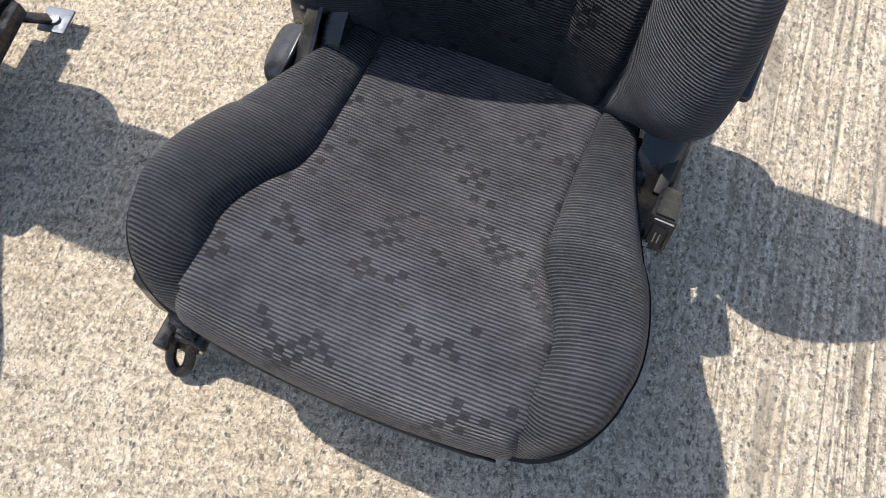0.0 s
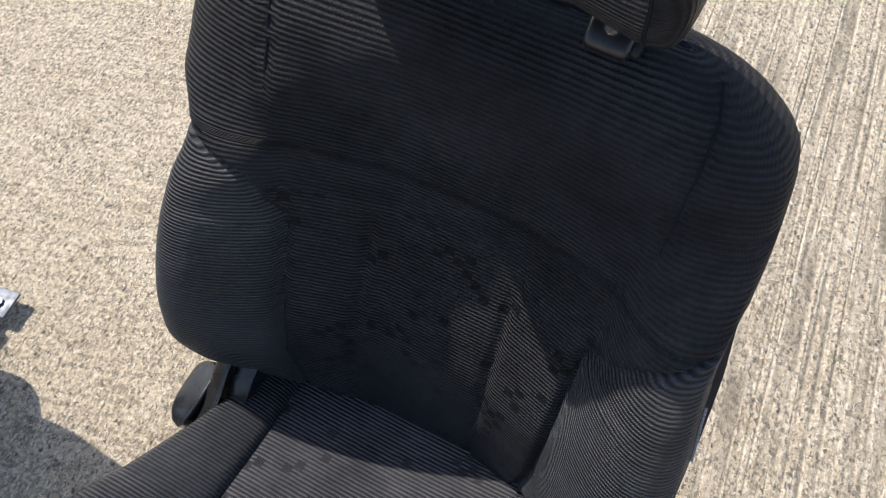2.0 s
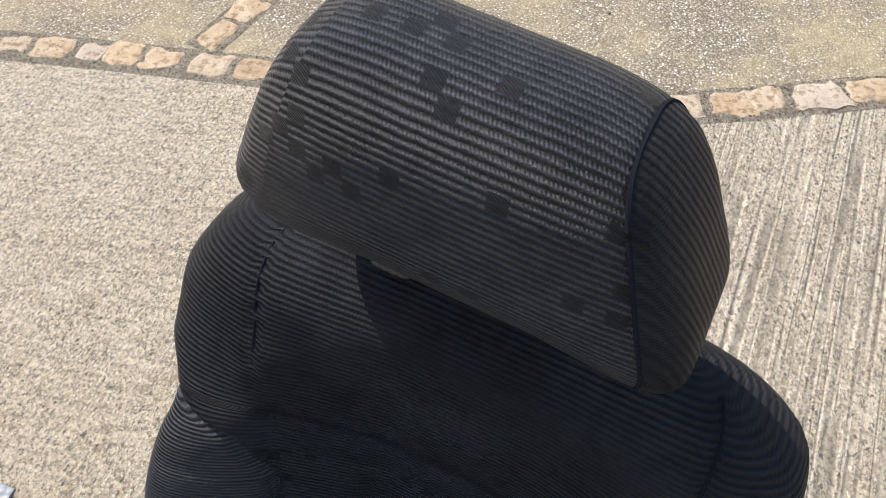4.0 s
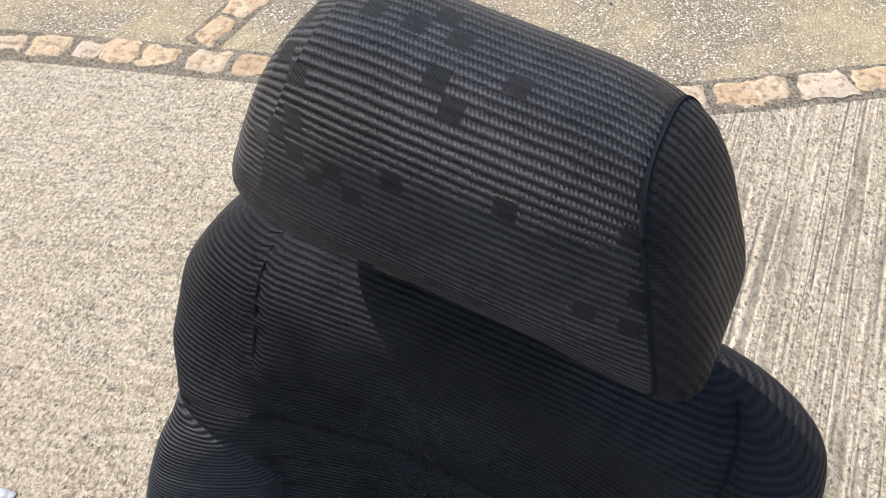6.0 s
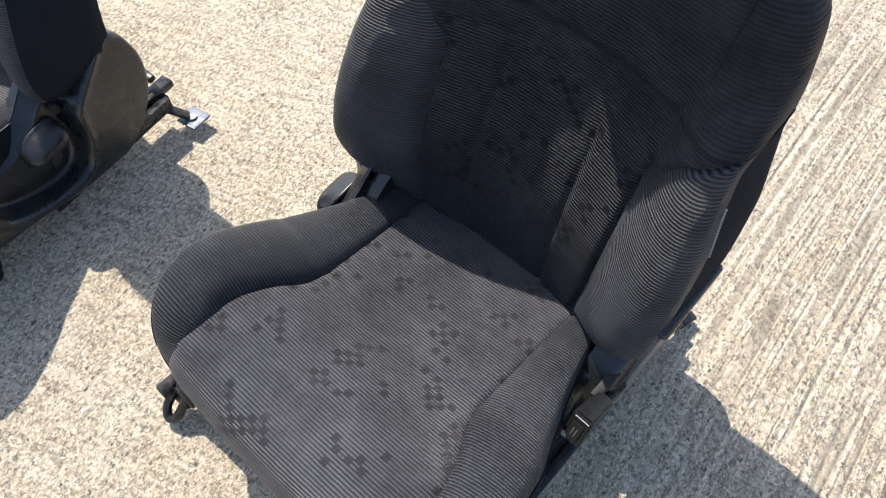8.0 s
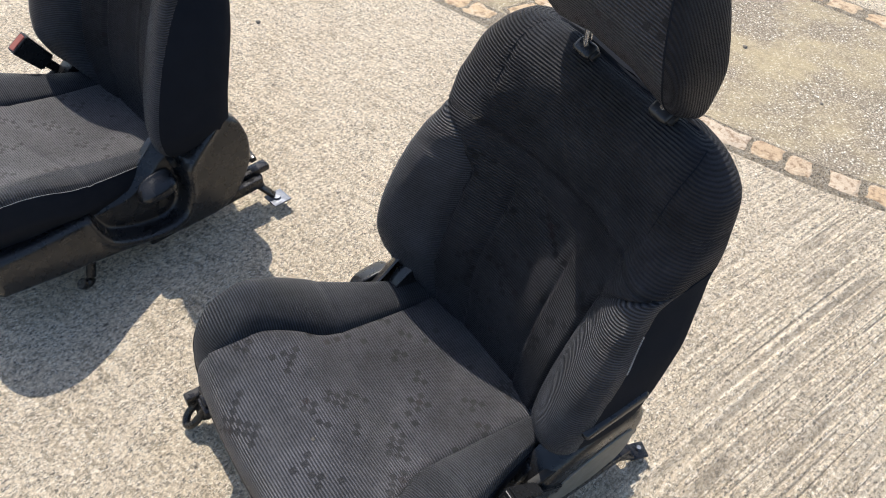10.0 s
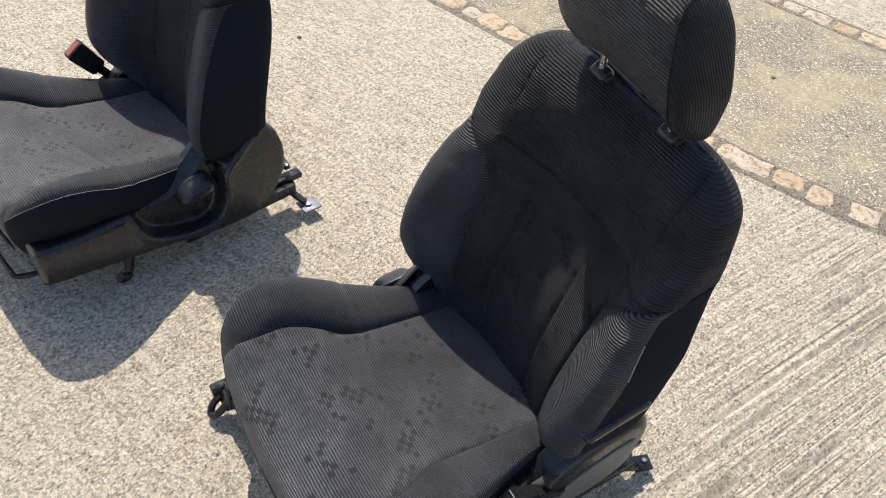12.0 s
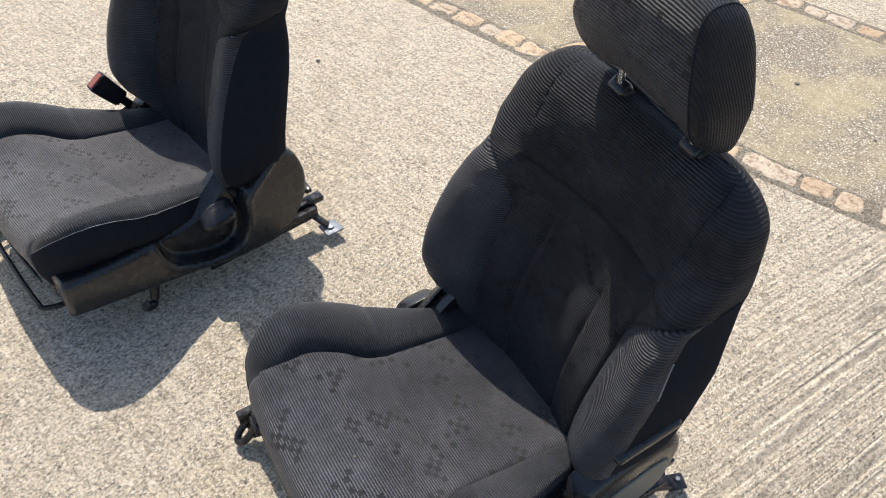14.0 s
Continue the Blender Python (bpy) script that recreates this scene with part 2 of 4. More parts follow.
def granite():
    """Buff and pink granite, rough-hewn, with dark flecks and worn pale patches."""
    k = Nodes("granite", 0.88, spec=0.25)
    o = k.coords("Object")
    r = k.node("ShaderNodeObjectInfo").outputs["Random"]
    at = k.node("ShaderNodeVectorMath", operation="ADD")
    k.link(o, at.inputs[0])
    k.link(k.math("MULTIPLY", r, 13.0), at.inputs[1])
    o = k.warp(at.outputs[0], 0, (0.1, 0.08, 1))
    base = k.mix(r, (0.42, 0.30, 0.19), (0.54, 0.41, 0.27))
    base = k.mix(k.span(k.math("FRACT", k.math("MULTIPLY", r, 7.3)), 0.5, 0.9, 0, 0.8), base, (0.52, 0.45, 0.37))
    col = k.mix(k.span(k.noise(o, 22, 4, 0.65), 0.50, 0.64, 0, 0.6), base, (0.64, 0.54, 0.42))
    col = k.mix(k.span(k.noise(o, 48, 4, 0.7), 0.50, 0.62, 0, 0.85), col, (0.25, 0.17, 0.11))
    col = k.mix(k.span(k.noise(o, 300, 3, 0.7), 0.55, 0.68, 0, 0.6), col, (0.2, 0.16, 0.13))
    k.colour(col)
    k.bump(k.math("ADD", k.noise(o, 40, 5, 0.7), k.math("MULTIPLY", k.noise(o, 400, 3), 0.25)), 0.006, 0.9)
    return k.m


def flat(name, col, rough=0.5, metallic=0.0):
    k = Nodes(name, rough, metallic)
    o = k.coords("Object")
    k.colour(k.mix(k.noise(o, 80, 3), tuple(c * 0.85 for c in col), tuple(min(1, c * 1.1) for c in col)))
    return k.m


# the cushion's cloth again, its colours darkened to carry the lower backrest's shade
SHADED_INSERT = fabric("shaded_ribbed_cloth", (0.0145, 0.0148, 0.0172), (0.046, 0.0465, 0.053), 0.0048, True, 0.0027, 1.0, 0.12, 0.13)
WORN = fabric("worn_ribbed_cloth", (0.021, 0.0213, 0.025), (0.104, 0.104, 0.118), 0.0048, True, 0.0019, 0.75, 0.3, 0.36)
# darker than the cushion cloth, for the shade on the headrest's lower front
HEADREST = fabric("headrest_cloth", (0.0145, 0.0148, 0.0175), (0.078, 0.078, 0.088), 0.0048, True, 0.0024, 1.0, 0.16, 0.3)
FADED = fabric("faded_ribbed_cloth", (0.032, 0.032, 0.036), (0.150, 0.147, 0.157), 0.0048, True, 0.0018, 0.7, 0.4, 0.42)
# same cloth without squares; shade of upper back and headrest end in its colour
SHADED_RIBBED = fabric("shaded_plain_ribbed_cloth", (0.0185, 0.0189, 0.0222), (0.031, 0.032, 0.0376), 0.0048, False, 0.0018, 1.0, 0.12, 0.09)
BOLSTER = fabric("fine_ribbed_cloth", (0.0125, 0.0132, 0.016), (0.068, 0.0725, 0.0855), 0.0043, False, 0.0019, 1.0, 0.16, 0.3)
KNIT = plain_cloth()
BLACK = plastic("black_plastic", (0.012, 0.0124, 0.014), (0.018, 0.0186, 0.0205), 0.27)
GREY = plastic("grey_plastic", (0.15, 0.142, 0.12), (0.19, 0.18, 0.15), 0.5)
SOOT = plastic("soot_plastic", (0.006, 0.006, 0.006), (0.011, 0.011, 0.011), 0.55)
STEEL = metal("painted_steel", (0.016, 0.016, 0.018), 0.24, 0.35)
ZINC = metal("zinc_plate", (0.17, 0.185, 0.22), 0.5, 0.6, (0.10, 0.10, 0.10))
CHROME = metal("chrome", (0.7, 0.7, 0.7), 0.15, 1.0, (0.4, 0.4, 0.4))
RED = flat("faded_red", (0.30, 0.085, 0.06), 0.45)
WHITE = flat("pale_plastic", (0.36, 0.35, 0.33), 0.45)
STITCH = flat("grey_thread", (0.34, 0.34, 0.35), 0.9)
CONCRETE, AGGREGATE, GRANITE = concrete("concrete", 1.30), aggregate(), granite()
PEBBLE = flat("pebble_stone", (0.2, 0.18, 0.155), 0.9)
SLAB = concrete("worn_slab", 0.55, 0.1)
MORTAR = concrete("mortar", 0.66, 0.0)


# ---- mesh helpers ----
def mesh_part(name, verts, faces, mat, parent=None, label="", uvs=None, smooth=True):
    me = bpy.data.meshes.new(name)
    me.from_pydata([tuple(map(float, p)) for p in verts], [], faces)
    if uvs is not None:
        lay = me.uv_layers.new(name="UVMap")
        idx = np.empty(len(me.loops), dtype=np.int32)
        me.loops.foreach_get("vertex_index", idx)
        lay.data.foreach_set("uv", np.asarray(uvs, dtype=np.float32)[idx].ravel())
    me.materials.append(mat)
    if smooth:
        me.polygons.foreach_set("use_smooth", [True] * len(me.polygons))
    me.update()
    ob = new(name, me)
    ob.parent = parent
    if label:
        tagged(ob, label)
    return ob


def part(name, bm, mat, parent=None, label="", smooth=True):
    me = bpy.data.meshes.new(name)
    bmesh.ops.recalc_face_normals(bm, faces=bm.faces)
    bm.to_mesh(me)
    bm.free()
    me.materials.append(mat)
    if smooth:
        me.polygons.foreach_set("use_smooth", [True] * len(me.polygons))
        me.set_sharp_from_angle(angle=radians(40))
    ob = new(name, me)
    ob.parent = parent
    if label:
        tagged(ob, label)
    return ob


def grid_faces(nu, nv, wrap=False, flip=False):
    out = []
    for j in range(nv - 1):
        for i in range(nu if wrap else nu - 1):
            a, b = j * nu + i, j * nu + (i + 1) % nu
            f = (a, b, b + nu, a + nu)
            out.append(f[::-1] if flip else f)
    return out


def sheet(name, P, UV, mat, parent, m=1, flip=False, label="", wrap=False):
    """A grid of points P (rows, columns, 3) as a smooth mesh; m mirrors it in x."""
    P = np.array(P, dtype=float)
    P[..., 0] *= m
    nv, nu = P.shape[:2]
    return mesh_part(name, P.reshape(-1, 3), grid_faces(nu, nv, wrap, flip != (m < 0)), mat, parent, label, np.asarray(UV).reshape(-1, 2))


def metric(P):
    """Metric UVs of a grid: lengths along its middle row and column."""
    nv, nu = P.shape[:2]
    du = np.concatenate([[0], np.cumsum(np.linalg.norm(np.diff(P[nv // 2], axis=0), axis=1))])
    dv = np.concatenate([[0], np.cumsum(np.linalg.norm(np.diff(P[:, nu // 2], axis=0), axis=1))])
    return np.stack(np.meshgrid(du, dv), -1)


def curve_at(xs, ys, x):
    """A smooth curve (monotone cubic) through a few stations."""
    xs, ys, x = np.asarray(xs, float), np.asarray(ys, float), np.asarray(x, float)
    d = np.diff(ys) / np.diff(xs)
    k = np.concatenate([[d[0]], np.where(d[:-1] * d[1:] > 0, 2 * d[:-1] * d[1:] / (d[:-1] + d[1:] + 1e-12), 0), [d[-1]]])
    i = np.clip(np.searchsorted(xs, x) - 1, 0, len(xs) - 2)
    h = xs[i + 1] - xs[i]
    t = np.clip((x - xs[i]) / h, 0, 1)
    return ys[i] * (1 + 2 * t) * (1 - t) ** 2 + k[i] * h * t * (1 - t) ** 2 + ys[i + 1] * t * t * (3 - 2 * t) + k[i + 1] * h * t * t * (t - 1)


def spline(pts, n, closed=False):
    """n points along a Catmull-Rom curve through pts."""
    p = np.array(pts, float)
    c = len(p)
    out = []
    for s in np.linspace(0, c if closed else c - 1, n, endpoint=not closed):
        i = min(int(s), c - 1 if closed else c - 2)
        t = s - i
        g = (lambda j: p[j % c]) if closed else (lambda j: p[min(max(j, 0), c - 1)])
        a, b, d, e = g(i - 1), g(i), g(i + 1), g(i + 2)
        out.append(0.5 * (2 * b + (d - a) * t + (2 * a - 5 * b + 4 * d - e) * t * t + (3 * b - a - 3 * d + e) * t ** 3))
    return np.array(out)


def tube(name, pts, r, mat, parent, m=1, label="", n=10, caps=True):
    """A round bar along points; r is one radius or one for each point."""
    pts = np.array(pts, float)
    pts[:, 0] *= m
    rr = np.broadcast_to(r, len(pts))
    bm = bmesh.new()
    rings, up = [], Vector((0, 0, 1))
    for i, p in enumerate(pts):
        d = Vector((pts[min(i + 1, len(pts) - 1)] - pts[max(i - 1, 0)]).tolist()).normalized()
        s = d.cross(up if abs(d.z) < 0.9 else Vector((0, 1, 0))).normalized()
        w = s.cross(d)
        rings.append([bm.verts.new(Vector(p) + float(rr[i]) * (math.cos(a) * s + math.sin(a) * w)) for a in np.linspace(0, 2 * math.pi, n, endpoint=False)])
    for a, b in zip(rings, rings[1:]):
        for i in range(n):
            bm.faces.new((a[i], a[(i + 1) % n], b[(i + 1) % n], b[i]))
    if caps:
        bm.faces.new(rings[0])
        bm.faces.new(rings[-1])
    return part(name, bm, mat, parent, label)


def stitches(pts, parent, m):
    """A row of short thread stitches along points."""
    bm = bmesh.new()
    line = spline(pts, 61)
    for i in range(0, 60, 4):
        a, b = Vector(line[i]), Vector(line[i + 3])
        d = b - a
        mt = Matrix.Translation((a + b) / 2) @ d.to_track_quat("Z", "Y").to_matrix().to_4x4()
        bmesh.ops.create_cone(bm, segments=5, radius1=0.0012, radius2=0.0012, depth=d.length * 0.8, cap_ends=True, matrix=mt)
    if m < 0:
        bm.transform(Matrix.Diagonal((-1, 1, 1, 1)))
    return part("stitching", bm, STITCH, parent, "pale grey thread")


def block(name, size, at, mat, parent, m=1, rot=(0, 0, 0), bevel=0.003, label="", taper=None, seg=2):
    """A bevelled box; taper scales its top (x, y)."""
    bm = bmesh.new()
    bmesh.ops.create_cube(bm, size=1)
    for v in bm.verts:
        if taper and v.co.z > 0:
            v.co.x *= taper[0]
            v.co.y *= taper[1]
        v.co = Vector((v.co.x * size[0], v.co.y * size[1], v.co.z * size[2]))
    bmesh.ops.bevel(bm, geom=bm.edges[:], offset=bevel, segments=seg, affect="EDGES", profile=0.5)
    bm.transform(pose(*at, *rot))
    if m < 0:
        bm.transform(Matrix.Diagonal((-1, 1, 1, 1)))
    return part(name, bm, mat, parent, label)


def slab(name, outline, x0, x1, mat, parent, m=1, soft=0.01, label="", dome=0.0):
    """A side panel: an outline in y and z, from x0 out to x1, with a rounded outer edge."""
    o = np.array(outline, float)
    c = o.mean(0)
    t = np.roll(o, -1, 0) - np.roll(o, 1, 0)
    nrm = np.stack([t[:, 1], -t[:, 0]], 1) / (np.linalg.norm(t, axis=1, keepdims=True) + 1e-9)
    if ((o - c) * nrm).sum() > 0:
        nrm = -nrm
    s = 1 if x1 > x0 else -1
    bm = bmesh.new()
    rings = []
    for ins, x in [(0, x0), (0, x1 - s * soft)] + [(soft * (1 - math.cos(a)), x1 - s * soft * (1 - math.sin(a))) for a in (0.4, 0.8, 1.2, math.pi / 2)]:
        q = o + nrm * ins
        rings.append([bm.verts.new((m * x, *p)) for p in q])
    q = o + nrm * soft
    for f in (0.75, 0.45, 0.15):
        rings.append([bm.verts.new((m * (x1 + s * dome * (1 - f * f)), *(c + (p - c) * f))) for p in q])
    n = len(o)
    for a, b in zip(rings, rings[1:]):
        for i in range(n):
            bm.faces.new((a[i], a[(i + 1) % n], b[(i + 1) % n], b[i]))
    bm.faces.new(rings[0])
    bm.faces.new(rings[-1])
    return part(name, bm, mat, parent, label)


# ---- the seat's forms ----


def cushion_top(x, y):
    zc = curve_at((-0.26, -0.21, -0.14, -0.08, -0.01, 0.1, 0.24), (0.225, 0.247, 0.252, 0.243, 0.218, 0.196, 0.176), y)
    dish = 0.012 * np.clip(np.abs(x) / 0.16, 0, 1.6) ** 2
    crease = 0.003 * np.exp(-((y - 0.02 + 0.6 * (0.145 - np.abs(x)) * 0.5) / 0.006) ** 2)
    return zc + dish - crease


def seam_half(y):
    return curve_at((-0.26, -0.20, -0.12, -0.06, -0.015, 0.02, 0.12, 0.24), (0.184, 0.188, 0.186, 0.168, 0.147, 0.143, 0.143, 0.148), y)


def cushion_half(y):
    return curve_at((-0.26, -0.225, -0.17, -0.10, -0.03, 0.04, 0.14, 0.24), (0.195, 0.240, 0.266, 0.276, 0.270, 0.246, 0.214, 0.192), y)


def build_cushion(seat, m, cloth, state):
    nu = 61
    a1 = np.linspace(-1, 1, nu)
    # middle panel: flat run, then over the front lip and down
    rows = []
    for y in np.linspace(0.285, -0.205, 54):
        x = a1 * (seam_half(y) + 0.004)
        edge = 0.008 * np.exp(-(1 - np.abs(a1)) * seam_half(y) / 0.006)
        rows.append(np.stack([x, np.full(nu, y), cushion_top(x, np.full(nu, y)) - edge], 1))
    zl = rows[-1][:, 2]
    for a in np.linspace(0, math.pi / 2, 15)[1:]:
        x = a1 * (0.190 + 0.004 * math.sin(a))
        edge = 0.008 * np.exp(-(1 - np.abs(a1)) * 0.188 / 0.006)
        y = -0.205 - 0.038 * math.sin(a) + 0.012 * a1 ** 2 * math.sin(a)
        rows.append(np.stack([x, y + edge * math.sin(a), zl - 0.05 * (1 - math.cos(a)) - edge * math.cos(a)], 1))
    last = rows[-1]
    for d in np.linspace(0, 1, 8)[1:]:
        r = last.copy()
        r[:, 2] -= 0.055 * d
        r[:, 1] += 0.035 * d * d
        rows.append(r)
    P = np.array(rows)
    uv = np.stack([P[..., 0], -np.broadcast_to(metric(P)[:, :1, 1], P.shape[:2])], -1)
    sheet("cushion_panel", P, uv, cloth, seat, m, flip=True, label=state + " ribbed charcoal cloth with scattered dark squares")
    tube("front_trim", spline([(x, -0.224 - 0.010 * (1 - (x / 0.19) ** 2), 0.146) for x in np.linspace(-0.180, 0.180, 9)], 40), (0.002,) * 3 + (0.0042,) * 34 + (0.002,) * 3, SOOT, seat, m, "black plastic edging strip under the cushion")
    n1 = 48
    p = np.linspace(0, 1, n1)
    for s in (-1, 1):
        rows = []
        for y in np.linspace(0.235, -0.13, 60):
            si, wo = float(seam_half(y)), float(cushion_half(y))
            zs = float(cushion_top(np.array(si), np.array(y)))
            hb = float(curve_at((-0.26, -0.18, -0.10, -0.03, 0.05, 0.14, 0.24), (0.016, 0.030, 0.046, 0.046, 0.032, 0.020, 0.012), y))
            rise = np.sin(np.clip(p / 0.66, 0, 1) * math.pi) ** 0.8 * hb
            top = zs - 0.008 * np.exp(-p / 0.035) + rise
            side = np.clip((p - 0.42) / 0.58, 0, 1)
            xx = si + (wo - si) * np.where(p < 0.64, np.sin(np.clip(p / 0.64, 0, 1) * math.pi / 2) ** 1.1, 1 - 0.6 * np.clip((p - 0.62) / 0.38, 0, 1) ** 1.0)
            zz = np.maximum(top - 0.15 * side ** 1.6, 0.095 + 0.02 * (1 - p))
            rows.append(np.stack([s * xx, np.full(n1, y), zz], 1))
        # the front corner turns about an upright axis and settles into the panel's own curve
        r0, z0 = xx - si, zz
        arc = np.clip((p - 0.15) / 0.47, 0, 1) * math.pi / 2
        down = np.clip((p - 0.62) / 0.38, 0, 1)
        r1 = 0.02 * np.clip(p / 0.15, 0, 1) + 0.026 * np.sin(arc) - 0.035 * down ** 2 - 0.004
        z1 = float(cushion_top(np.array(0.19), np.array(-0.205))) - 0.008 - 0.05 * (1 - np.cos(arc))
        z1 = z1 + (0.1 - z1) * down
        for turn in np.linspace(0, math.pi / 2, 22)[1:]:
            f = math.sin(turn) ** 2
            r = r0 + (r1 - r0) * f
            rows.append(np.stack([s * (si - 0.002 + r * math.cos(turn)), -0.13 - (0.055 + r) * math.sin(turn), z0 + (z1 - z0) * f], 1))
        P = np.array(rows)
        k = int(n1 * (0.56 if m > 0 else 0.50))
        fold = np.concatenate([np.zeros(60), np.sin(np.linspace(0, math.pi / 2, 22)[1:]) ** 2])[:, None]
        uv = np.stack([metric(P)[..., 0], -P[..., 1] + 0.8 * fold * (zs - P[..., 2])], -1)
        bol = sheet("cushion_bolster", P[:, :k], uv[:, :k], BOLSTER, seat, m, flip=s > 0, label="raised side bolster in fine dark ribbed cloth")
        sheet("bolster_skirt", P[:, k - 1:], metric(P)[:, k - 1:], KNIT, bol, m, flip=s > 0)
        tube("seam", P[2:-8, k - 1] + np.array((s * 0.0006, 0, 0.0004)), 0.0012 if m > 0 else 0.0005, KNIT if m > 0 else STITCH, bol, m, n=6)


def back_front(z):
    return curve_at((0.10, 0.20, 0.28, 0.34, 0.40, 0.48, 0.56, 0.62, 0.66, 0.70, 0.78), (0.215, 0.203, 0.201, 0.208, 0.223, 0.248, 0.270, 0.286, 0.2965, 0.308, 0.342), z)


def back_half(z, s):
    """Half the backrest's width, for each side."""
    if s < 0:
        return curve_at((0.10, 0.17, 0.21, 0.25, 0.30, 0.36, 0.45, 0.52, 0.565, 0.61, 0.66, 0.70, 0.735, 0.77), (0.195, 0.212, 0.240, 0.270, 0.284, 0.285, 0.277, 0.262, 0.249, 0.266, 0.260, 0.239, 0.212, 0.17), z)
    return curve_at((0.10, 0.17, 0.21, 0.25, 0.30, 0.36, 0.45, 0.52, 0.57, 0.60, 0.66, 0.70, 0.735, 0.77), (0.177, 0.195, 0.226, 0.256, 0.272, 0.275, 0.270, 0.256, 0.247, 0.246, 0.237, 0.226, 0.190, 0.13), z)


def bolster_seam(z, s):
    """Where the bolster is sewn to the middle panel: upright, then slanting out to the edge."""
    z0 = 0.54 if s < 0 else 0.552
    return 0.151 + 0.68 * max(0.0, z - 0.49) + 7.5 * max(0.0, z - z0) ** 1.5 - 0.012 * max(0.0, (0.28 - z) / 0.1)


def bolster_rise(z, s):
    """How far the sides swell forward; the swelling runs out into the shoulders."""
    zs = (0.10, 0.185, 0.22, 0.26, 0.32, 0.40, 0.46, 0.52, 0.56, 0.60, 0.64, 0.69)
    if s < 0:
        return float(curve_at(zs, (0.0, 0.0, 0.038, 0.066, 0.076, 0.075, 0.073, 0.064, 0.048, 0.024, 0.008, 0.0), z))
    return float(curve_at(zs, (0.0, 0.0, 0.024, 0.058, 0.078, 0.080, 0.077, 0.071, 0.058, 0.026, 0.006, 0.0), z))


def back_section(z, c):
    """One level of the backrest as a dense line from rear to rear, by way of the front; c closes it over the top."""
    a = np.linspace(-1.5 * math.pi + 0.02, 0.5 * math.pi - 0.02, 500)
    ca, sa = np.cos(a), np.sin(a)
    yf = float(back_front(z))
    th = float(curve_at((0.1, 0.3, 0.5, 0.7), (0.155, 0.150, 0.140, 0.100), z))
    side = np.where(ca < 0, -1, 1)
    wide = np.where(ca < 0, float(back_half(z, -1)), float(back_half(z, 1)))
    x = wide * side * np.abs(ca) ** 0.42
    y = yf + th / 2 + th / 2 * (1 - 0.93 * c) * np.sign(sa) * np.abs(sa) ** 0.62
    front = np.clip(-sa / 0.3, 0, 1) ** 0.6
    deep = float(curve_at((0.15, 0.25, 0.38, 0.5, 0.62, 0.75), (0.026, 0.0335, 0.0335, 0.0325, 0.0195, 0.007), z))
    y = y + deep * (1 - np.clip((np.abs(x - 0.007) - 0.055) / 0.11, 0, 1) ** 1.15) * (sa < 0) * (1 - c)
    # a slight fullness below one shoulder
    y = y - (sa < 0) * (0.0055 * np.exp(-((x + 0.160) ** 2 + (z - 0.632) ** 2) / 0.0008) + 0.0020 * np.exp(-((x + 0.099) ** 2 + (z - 0.674) ** 2) / 0.0003))
    for s in (-1, 1):
        seam = bolster_seam(z, s)
        base = min(seam, 0.155)
        f = np.clip((s * x - base) / (float(back_half(z, s)) - base), 0, 1) * (1.12 if s > 0 else 1.05)
        swell = np.sin(np.clip(f, 0, 1) * math.pi / 2) ** 0.9 if s > 0 else np.clip(f, 0, 1) ** 0.85
        y = y - bolster_rise(z, s) * swell * front
        d = np.abs(s * x - seam)
        y = y + (sa < 0) * (z < 0.63) * (0.005 if s < 0 else 0.008) * np.exp(-(d / 0.0055) ** 2)
        if z > 0.58:
            y = y + (sa < 0) * 0.0035 * min(1, (z - 0.58) / 0.05) * np.exp(-((s * x - 0.170) / 0.0035) ** 2)
        if z < 0.52:
            y = y + (sa < 0) * 0.005 * np.exp(-((s * x - 0.074) / 0.004) ** 2)
    drop = np.where(x < 0, 0.012, 0.016) * c * np.abs(x / 0.2) ** 2 + 0.012 * c * np.clip(1 - (x / 0.13) ** 2, 0, 1)
    return np.stack([x * (1 - 0.22 * c * c), y, z - drop], 1), sa


